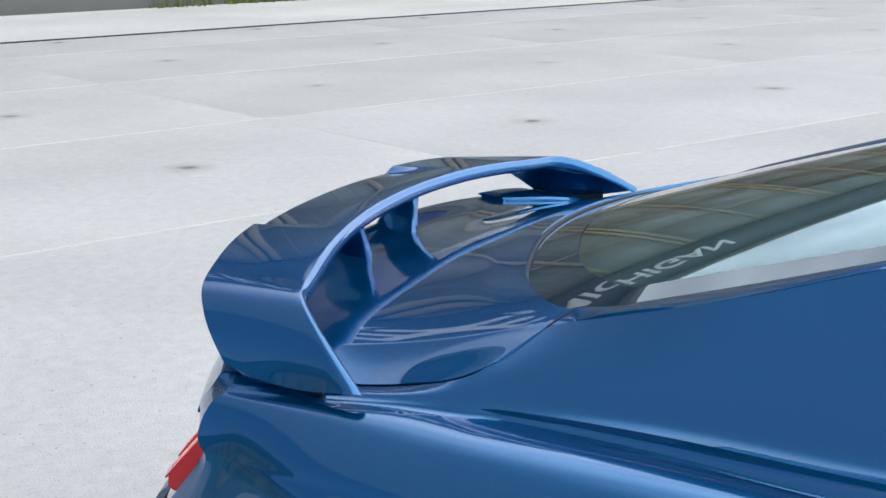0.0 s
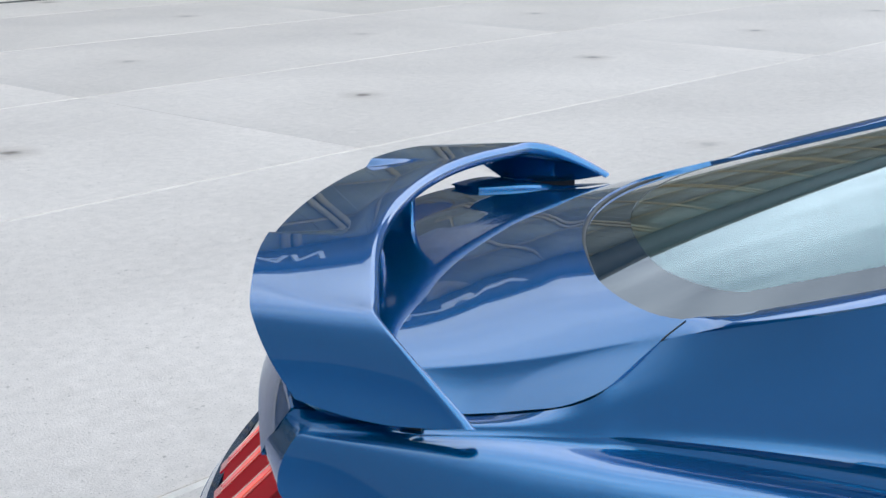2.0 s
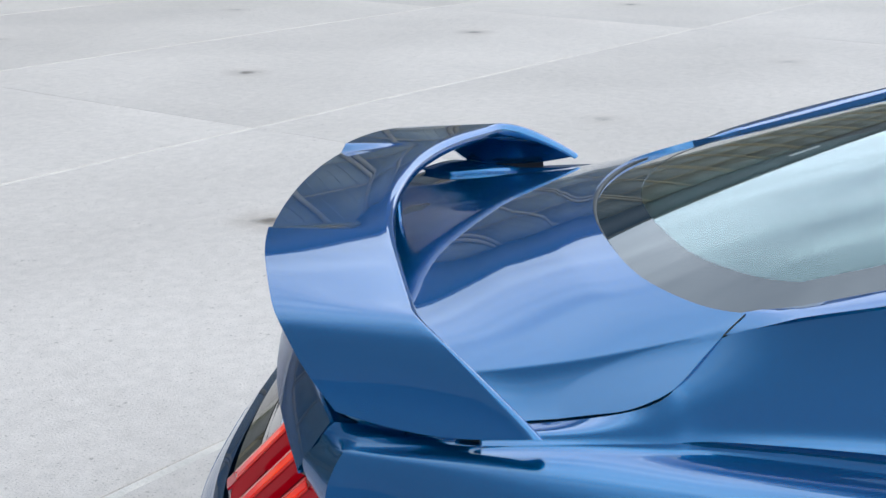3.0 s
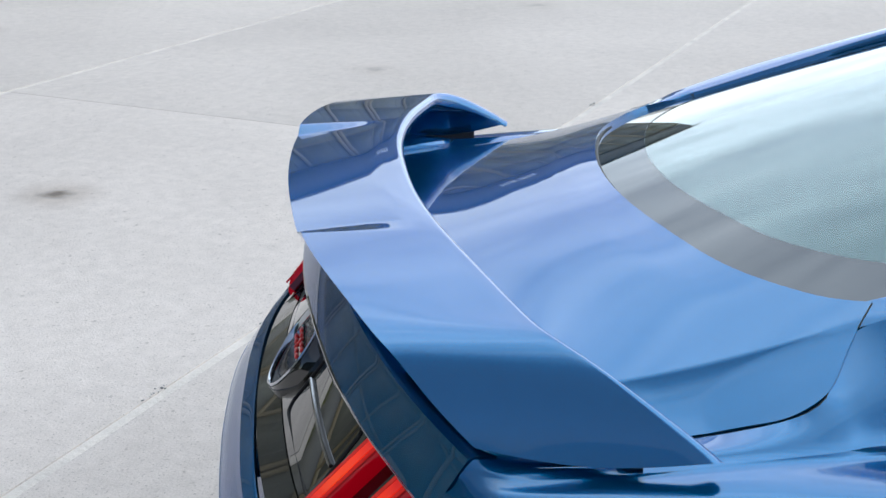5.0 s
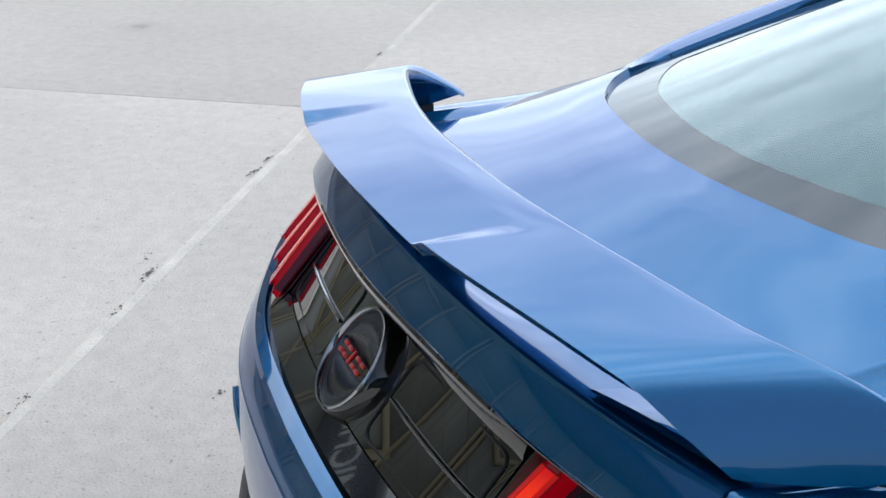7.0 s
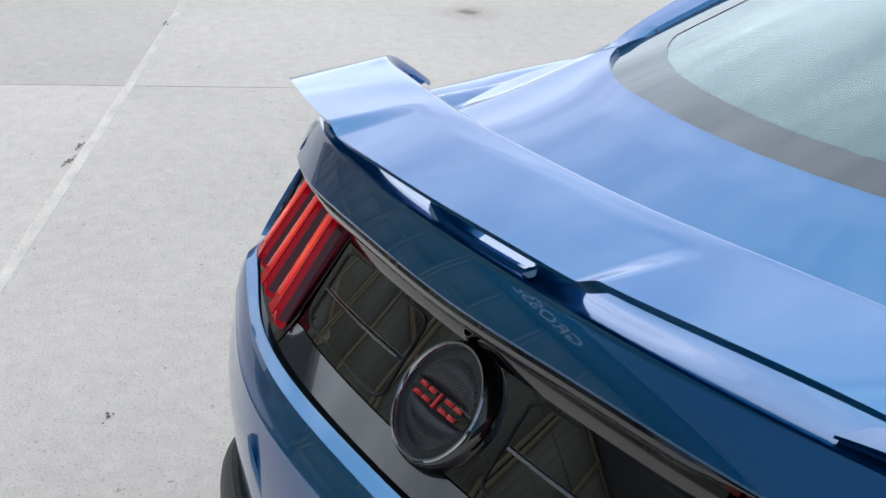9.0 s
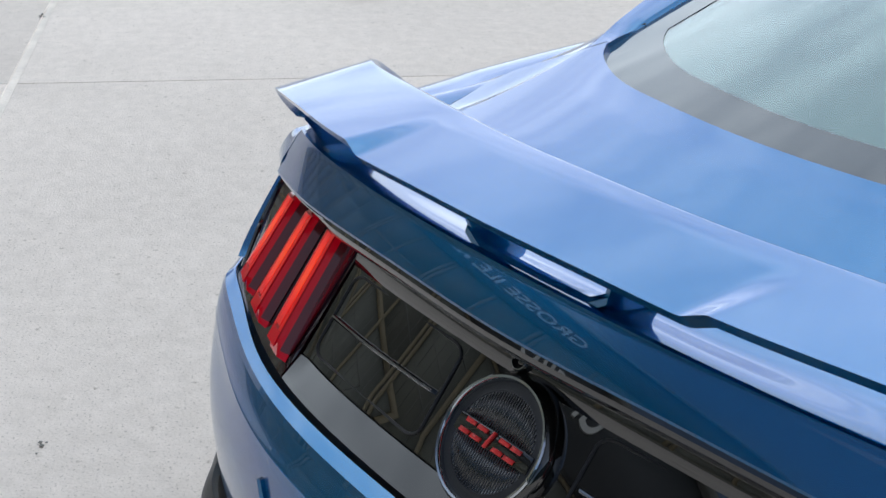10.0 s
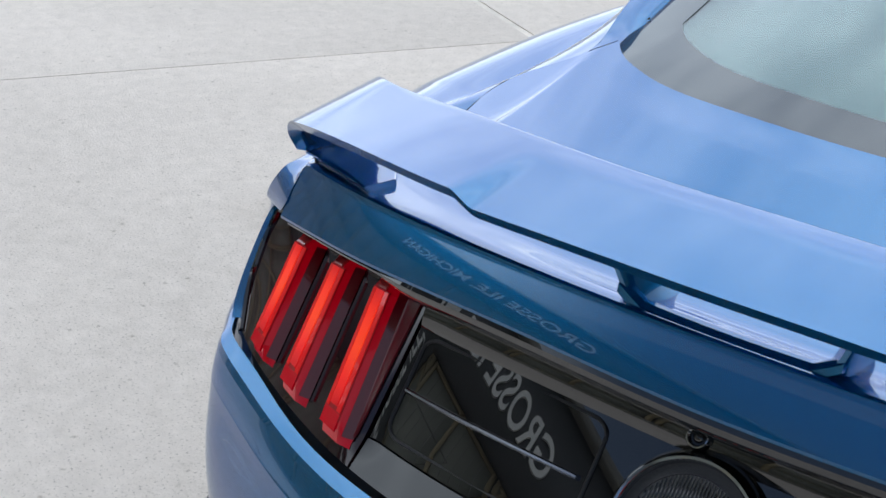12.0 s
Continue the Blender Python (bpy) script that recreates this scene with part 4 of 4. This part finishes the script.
for y0 in (-0.58, 0.10):
    bm = bmesh.new()
    box(bm, (2.15, y0, 0.35), (2.4, y0 + 0.48, 1.05))
    seat = part("front_seat", bevel(bm, 0.07, 3), SEAT, car, "black leather front seat")
    bm = bmesh.new()
    box(bm, (2.14, y0 + 0.12, 1.05), (2.26, y0 + 0.36, 1.22))
    part("headrest", bevel(bm, 0.04, 3), SEAT, seat)

# wheels
for wx0 in (WHEEL_X, 3.74):
    for side in (1, -1):
        m = Matrix.Translation((wx0, side * 0.82, WHEEL_R)) @ Matrix.Rotation(-side * math.pi / 2, 4, "X")
        wheel = part("wheel", lathe([(0.10, 0.02), (0.235, 0.0), (0.245, 0.10), (0.235, 0.115), (0.225, 0.0), (0.22, -0.12), (0.10, -0.12)], 40, m), ALLOY, car, "dark alloy wheel")
        part("tyre", lathe([(0.24, 0.11), (0.30, 0.125), (0.335, 0.10), (0.345, 0.05), (0.345, -0.08), (0.33, -0.13), (0.24, -0.13)], 48, m), RUBBER, wheel, "black rubber tyre")
        bm = bmesh.new()
        for k in range(5):
            box(bm, (-0.025, 0.0, 0.05), (0.025, 0.235, 0.085), m @ Matrix.Rotation(2 * math.pi * k / 5, 4, "Z"))
        part("spokes", bm, ALLOY, wheel)

# ---- spoiler: blade with turned-down ends, feet, two uprights and their base bar ----
spoiler = thing("rear_spoiler", (0, 0.003, 0), "blue rear spoiler with turned-down ends on the boot lid", "spoiler")
WS = [0, 0.15, 0.279, 0.4, 0.5, 0.572, 0.605, 0.645, 0.687]
TE = [(-0.017, 0, 1.1195), (-0.012, 0.15, 1.1180), (0.0, 0.279, 1.113), (0.025, 0.4, 1.1080), (0.055, 0.5, 1.0990), (0.080, 0.568, 1.0880), (0.097, 0.597, 1.0770), (0.127, 0.630, 1.0470), (0.167, 0.656, 1.009)]
LE = [(0.138, 0, 1.124), (0.144, 0.15, 1.122), (0.165, 0.29, 1.1182), (0.199, 0.43, 1.1095), (0.232, 0.545, 1.1000), (0.260, 0.602, 1.0930), (0.291, 0.638, 1.0795), (0.339, 0.682, 1.0485), (0.384, 0.716, 1.0145)]
WQ = np.concatenate([np.linspace(-0.687, -0.285, 56), np.linspace(-0.279, -0.246, 7), np.linspace(-0.24, 0.24, 33), np.linspace(0.246, 0.279, 7), np.linspace(0.285, 0.687, 56)])


def both(pts):
    p = np.array(pts, float)
    k = np.array(WS)
    neg = p[:0:-1] * np.array((1, -1, 1))
    return spl(np.concatenate([-k[:0:-1], k]), np.concatenate([neg, p]), WQ)


te, le = both(TE), both(LE)
C = np.linspace(0, 1, 15)
mid = te[:, None] * (1 - C)[None, :, None] + le[:, None] * C[None, :, None]
turn = smooth_step(0.60, 0.687, np.abs(WQ))
mid[:, :, 2] -= (0.012 * np.sin(np.pi * C))[None] * turn[:, None]
dip = 0.0125 * (1 - np.clip((np.abs(WQ) - 0.250) / 0.027, 0, 1))[:, None] * np.clip(1 - C / 0.8, 0, 1)[None]
mid[:, :, 2] -= dip
nn = normals(mid)
nn = nn * np.where(nn[:, :, 2:].mean() < 0, -1, 1)
thick = (0.0145 + 0.0115 * C)[None, :, None] * (1 - 0.35 * turn[:, None, None])
upper, lower = mid, mid - nn * thick + np.array((0.011, 0, 0)) * np.clip(1 - C / 0.2, 0, 1)[None, :, None]
nose = []
tangent = mid[:, -1] - mid[:, -2]
tangent /= np.linalg.norm(tangent, axis=1, keepdims=True)
centre, r = mid[:, -1] - nn[:, -1] * 0.013, 0.013
for a in np.linspace(80, -80, 7):
    nose.append(centre + r * (math.sin(radians(a)) * nn[:, -1] + math.cos(radians(a)) * tangent))
loop = np.concatenate([upper, np.stack(nose, 1), lower[:, ::-1]], 1)
bm, vs = grid_bm(loop, closed=True)
bm.faces.new(vs[0])
bm.faces.new(vs[-1])
bmesh.ops.recalc_face_normals(bm, faces=bm.faces)
part("blade", bm, PAINT, spoiler, "glossy blue spoiler blade")
ws = np.linspace(0, 1, 17)
for side in (1, -1):
    # wedge-shaped foot that the end turns into and that lies on the lid: tall rear edge, top sloping forwards
    back = spl([0, 0.5, 1], np.array([(0.176, 0.650), (0.1385, 0.566), (0.1065, 0.486)]), ws)
    front = spl([0, 0.45, 1], np.array([(0.300, 0.668), (0.262, 0.583), (0.163, 0.488)]), ws)
    back_h, front_h = spl([0, 0.3, 0.7, 1], [0.011, 0.014, 0.012, 0.008], ws), spl([0, 0.5, 1], [0.010, 0.0085, 0.007], ws)
    sect = []
    for along_k, out_k, height in ((0.12, 0.0, -0.002), (0.12, 0.0, 0.003), (0.01, 0.0, 0.60), (-0.01, 0.0, 0.86), (0.03, 0.0, 1.0), (0.5, 0.5, 1.0), (0.93, 1.0, 1.0), (0.97, 1.0, 0.85), (1.0, 1.0, 0.002), (1.0, 1.0, -0.002)):
        xy = back + (front - back) * along_k
        rise = height if abs(height) < 0.01 else height * (back_h * (1 - out_k) + front_h * out_k)
        lid_b, lid_f = top(back[:, 0], back[:, 1]), top(front[:, 0], front[:, 1])
        sect.append(np.stack([xy[:, 0], side * xy[:, 1], lid_b + (lid_f - lid_b) * along_k + rise], 1))
    bm, vs = grid_bm(np.stack(sect, 1), closed=True)
    bm.faces.new(vs[0])
    bm.faces.new(vs[-1])
    bmesh.ops.recalc_face_normals(bm, faces=bm.faces)
    part("foot", bm, PAINT, spoiler, "blue wedge-shaped foot of the spoiler", 0.4)
    # black strip standing in for shade in the gap, and for a dark bracket
    rim = lower[-1 if side > 0 else 0, :11] + np.array((0.004, -0.005 * side, 0.003))
    low = rim.copy()
    low[:, 2] = np.minimum(rim[:, 2] - 0.006, np.linspace(0.978, 0.986, 11))
    part("foot_gap_strip", panel(np.stack([rim, 0.5 * (rim + low), low], 1), 0.006, (0, side, 0)), RUBBER, spoiler, "black strip for the shaded gap and bracket under the turned-down end")
    # upright: a slanted fin that flares where it stands
    sect = []
    for k in np.linspace(0, 1, 11):
        z = 1.021 + (1.106 - 1.021) * k
        fl = 0.005 * (1 - k) ** 4 + 0.008 * k ** 5
        x0, x1 = 0.058 - 0.018 * k - 0.3 * fl, 0.126 - 0.008 * k + 0.4 * fl
        yc = 0.097 + 0.034 * k
        y0, y1 = yc - 0.009 - fl, yc + 0.009 + fl
        sect.append([(x1, side * (yc + 0.0075), z), (x1, side * (yc - 0.0075), z), (x1 - 0.003, side * y0, z), (x0 + 0.01, side * y0, z), (x0, side * (y0 + 0.007), z), (x0, side * (y1 - 0.007), z), (x0 + 0.01, side * y1, z), (x1 - 0.003, side * y1, z)])
    bm, vs = grid_bm(np.array(sect), closed=True)
    bm.faces.new(vs[0])
    bm.faces.new(vs[-1])
    bmesh.ops.recalc_face_normals(bm, faces=bm.faces)
    part("upright", bm, PAINT, spoiler, "slanted blue upright under the blade")
bm = bmesh.new()
ys = np.linspace(-0.112, 0.112, 17)
lift = 0.016 * smooth_step(0.085, 0.112, np.abs(ys))
ring = [(-0.008, 0.0), (-0.006, 0.008), (0.000, 0.013), (0.006, 0.013), (0.012, 0.008), (0.014, -0.004)]
g = np.stack([np.stack([0.050 + 0.5 * ys ** 2 + dx, ys, 1.0265 + lift + dz], 1) for dx, dz in ring], 1)
part("base_bar", panel(g, 0.006, (0, 0, 1)), PAINT, spoiler, "low blue bar joining the uprights")

# ---- hangar across the yard ----
WALL_N = 20.5
HANGAR_Z = 13.2
hangar = thing("hangar", yard(8, WALL_N + 6), "long grey hangar with lettered fascia and tall glazed sliding doors", "building")
HM = Matrix.Translation(yard(0, WALL_N)) @ Matrix.Rotation(GRID, 4, "Z")
IHM = Matrix.Translation(yard(8, WALL_N + 6)).inverted() @ HM
H_WALL = node_mat("weathered_grey_wall", (0.20, 0.20, 0.185), 0.85, var=0.25, scale=0.8, bump=0.3, bump_scale=20)
H_FASCIA = node_mat("dark_grey_fascia", (0.060, 0.066, 0.072), 0.6, var=0.15, scale=0.6)
H_FRAME = node_mat("tan_painted_steel", (0.28, 0.23, 0.14), 0.6, var=0.2, scale=1.5)
H_DOOR = node_mat("olive_grey_panel", (0.20, 0.20, 0.18), 0.7, var=0.2, scale=1.0)
H_PANE = node_mat("dusty_green_pane", (0.19, 0.195, 0.165), 0.6, var=0.25, scale=0.7, spread=0.2, spec=0.2)
WHITE = node_mat("white_letter_paint", (0.9, 0.9, 0.88), 0.6, var=0.08, scale=3)


def hbox(name, lo, hi, mat, parent=None, label="", bev=0.0):
    b3 = bmesh.new()
    box(b3, lo, hi, IHM)
    if bev:
        bevel(b3, bev)
    return part(name, b3, mat, parent or hangar, label)


U0, U1 = -50, 58
hbox("wall", (U0, 0.30, 0), (U1, 14, HANGAR_Z - 0.3), H_WALL, label="weathered grey block wall")
hbox("plinth", (U0, 0.0, 0), (U1, 0.296, 0.9), H_WALL, label="stained concrete plinth")
hbox("fascia", (U0, -0.25, HANGAR_Z - 2.4), (U1, 0.296, HANGAR_Z), H_FASCIA, label="dark fascia board carrying white letters")
hbox("roof", (U0 - 0.3, -0.5, HANGAR_Z + 0.004), (U1 + 0.3, 14.3, HANGAR_Z + 0.25), H_WALL, label="flat roof edge")
DOOR_TOP = HANGAR_Z - 2.42
CELL_H = (DOOR_TOP - 1.0) / 3
for k in range(18):
    u = U0 + 1 + k * 6.0
    leaf = hbox("door_leaf", (u, 0.06, 0.904), (u + 5.9, 0.29, DOOR_TOP), H_DOOR, label="glazed sliding door leaf with tan frame")
    for j in range(3):
        hbox("post", (u + j * 2.84, -0.04, 0.91), (u + j * 2.84 + 0.22, 0.056, DOOR_TOP - 0.004), H_FRAME, leaf, "tan painted post")
    for j in range(4):
        z = 1.0 + j * CELL_H
        hbox("rail", (u + 0.01, -0.035, z - 0.09), (u + 5.89, 0.05, min(z + 0.09, DOOR_TOP - 0.01)), H_FRAME, leaf, "tan painted rail")
    for i in range(2):
        for j in range(3):
            z, w0 = 1.0 + j * CELL_H, u + i * 2.84 + 0.22
            hbox("pane", (w0, 0.02, z + 0.09), (w0 + 2.62, 0.055, z + CELL_H - 0.09), H_PANE, leaf, "dusty green glazing")
            bars = bmesh.new()
            for m0 in range(1, 5):
                box(bars, (w0 + m0 * 0.524 - 0.025, 0.012, z + 0.09), (w0 + m0 * 0.524 + 0.025, 0.019, z + CELL_H - 0.09), IHM)
            for m0 in range(1, 4):
                zz = z + 0.09 + m0 * (CELL_H - 0.18) / 4
                box(bars, (w0, 0.010, zz - 0.02), (w0 + 2.62, 0.018, zz + 0.02), IHM)
            part("glazing_bars", bars, H_DOOR, leaf)


def lettering(text, size, u, z, width, mat):
    cu = bpy.data.curves.new("lettering", "FONT")
    cu.body, cu.size, cu.extrude, cu.align_x, cu.offset = text, size, 0.03, "CENTER", 0.012
    tmp = bpy.data.objects.new("lettering", cu)
    me = bpy.data.meshes.new_from_object(tmp)
    bpy.data.objects.remove(tmp)
    xs = [v0.co.x for v0 in me.vertices]
    k = width / (max(xs) - min(xs))
    me.transform(IHM @ Matrix.Translation((u, -0.29, z)) @ Matrix.Rotation(math.pi / 2, 4, "X") @ Matrix.Diagonal((k, 1, 1, 1)))
    me.materials.append(mat)
    ob = new("lettering", me)
    ob.parent = hangar
    ob["label"] = "large white letters on the fascia"
    return ob


TEXT_U, TEXT_Z = 10.45, HANGAR_Z - 1.7
lettering("GROSSE ILE, MICHIGAN", 1.2, TEXT_U, TEXT_Z, 14.1, WHITE)

# a second sign, too small to read: plain bars
u = 38.6
for w in (0.26, 0.24, 0.26, 0.28, 0.0, 0.3, 0.26, 0.26):
    if w:
        hbox("sign_bar", (u, -0.29, 11.35), (u + w, -0.254, 11.85), WHITE, label="plain white bar of a sign")
    u += w + 0.12

# dark wall added unseen behind the camera: darkens reflections and closes the yard
DARK_WALL_MAT = node_mat("dark_unseen_wall", (0.06, 0.10, 0.12), 0.7, var=0.2, scale=0.5, bump=0.2, bump_scale=10)
bm = bmesh.new()
box(bm, (-9, -22, 0), (34, -11.5, 3.2))
box(bm, (-9.4, -22, 3.204), (34.4, -11.1, 3.5))
tagged(part("added_dark_wall", bm, DARK_WALL_MAT, None), "plain dark wall added unseen to darken the car's reflections", "wall", kind="structure")

# weeds along the foot of the hangar
WEED = node_mat("yellow_green_weeds", (0.16, 0.17, 0.04), 0.8, var=0.4, scale=2)
rnd = random.Random(5)
bm = bmesh.new()
for k in range(1400):
    u = rnd.uniform(-4, 34)
    if math.sin(u * 1.3) + math.sin(u * 0.47 + 1) < -0.5:
        continue
    a, hgt, n0 = rnd.uniform(0, 6.28), rnd.uniform(0.06, 0.26), WALL_N - 0.02 - abs(rnd.gauss(0, 0.12))
    p = Vector(yard(u, n0, 0.004))
    d = Vector((math.cos(a), math.sin(a), 0))
    bm.faces.new([bm.verts.new(p + d * 0.02), bm.verts.new(p - d * 0.02), bm.verts.new(p + d.cross(Vector((0, 0, 1))) * 0.06 + Vector((0, 0, hgt)))])
tagged(part("weeds", bm, WEED, None), "yellow-green weeds along the hangar's foot", "weeds", kind="stuff")

# drain slot in front of the hangar
bm = bmesh.new()
box(bm, (-30, -0.09, -0.004), (45, 0.09, 0.006), Matrix.Translation(yard(0, 15.55)) @ Matrix.Rotation(GRID, 4, "Z"))
drain = part("drain_channel", bm, RUBBER, None)
tagged(drain, "long dark drain slot across the concrete", "drain", kind="structure")
bm = bmesh.new()
box(bm, (-40, 0, -0.2), (60, 60, 0.004), Matrix.Translation(yard(0, 15.66)) @ Matrix.Rotation(GRID, 4, "Z"))
tagged(part("apron", bm, APRON_MAT, None), "pale concrete apron before the hangar", "pavement", kind="structure")

# dark crumbs of dirt and moss caught along the pale slab joint
CRUMB = node_mat("dark_dirt_crumbs", (0.20, 0.19, 0.165), 0.95, var=0.4, scale=30)
rnd = random.Random(9)
bm = bmesh.new()
for u0, n0, count in ((1.29, 1.20, 14), (1.90, 1.20, 9), (2.18, 1.215, 30), (2.34, 1.28, 7), (3.28, 1.215, 26), (3.47, 1.215, 18), (5.46, 1.20, 20), (1.43, 0.72, 4)):
    for k in range(count):
        at = Vector(yard(u0 + rnd.gauss(0, 0.030), n0 + rnd.gauss(0, 0.006), 0.005))
        size = rnd.uniform(0.0018, 0.0055)
        made = bmesh.ops.create_icosphere(bm, subdivisions=1, radius=size)["verts"]
        for vtx in made:
            vtx.co = at + Vector((vtx.co.x * rnd.uniform(0.8, 1.4), vtx.co.y * rnd.uniform(0.8, 1.4), vtx.co.z * 0.35))
tagged(part("dirt_crumbs", bm, CRUMB, None), "dark crumbs of dirt along the slab joint", "dirt", kind="stuff")

# slabs of the yard
STEP_N, STEP_U = 3.1, 6.12
sb = bmesh.new()
box(sb, (-STEP_U / 2 + 0.003, -STEP_N / 2 + 0.019, -0.10), (STEP_U / 2 - 0.003, STEP_N / 2 - 0.019, 0.0))
slab_mesh = bpy.data.meshes.new("concrete_slab")
bevel(sb, 0.003)
sb.to_mesh(slab_mesh)
sb.free()
slab_mesh.materials.append(SLAB_MAT)
for i in range(-4, 5):
    for j in range(-10, 5):
        ob = new("concrete_slab", slab_mesh)
        ob.parent = ground
        p = yard(4.3 + (i + 0.5) * STEP_U, 1.18 + (j + 0.5) * STEP_N)
        ob.location = (p[0], p[1], 0.0045)
        ob.rotation_euler = (0, 0, GRID)
bm = bmesh.new()
for a, b, c2, d in ((-140, -29.8, 140, -150), (-140, 15.46, -20.2, -29.82), (31.9, 15.46, 140, -29.82)):
    box(bm, (min(a, c2), min(b, d), -0.1), (max(a, c2), max(b, d), 0.0), Matrix.Rotation(GRID, 4, "Z"))
tagged(part("outer_yard", bm, APRON_MAT, None), "pale concrete of the outer yard", "pavement", kind="structure")
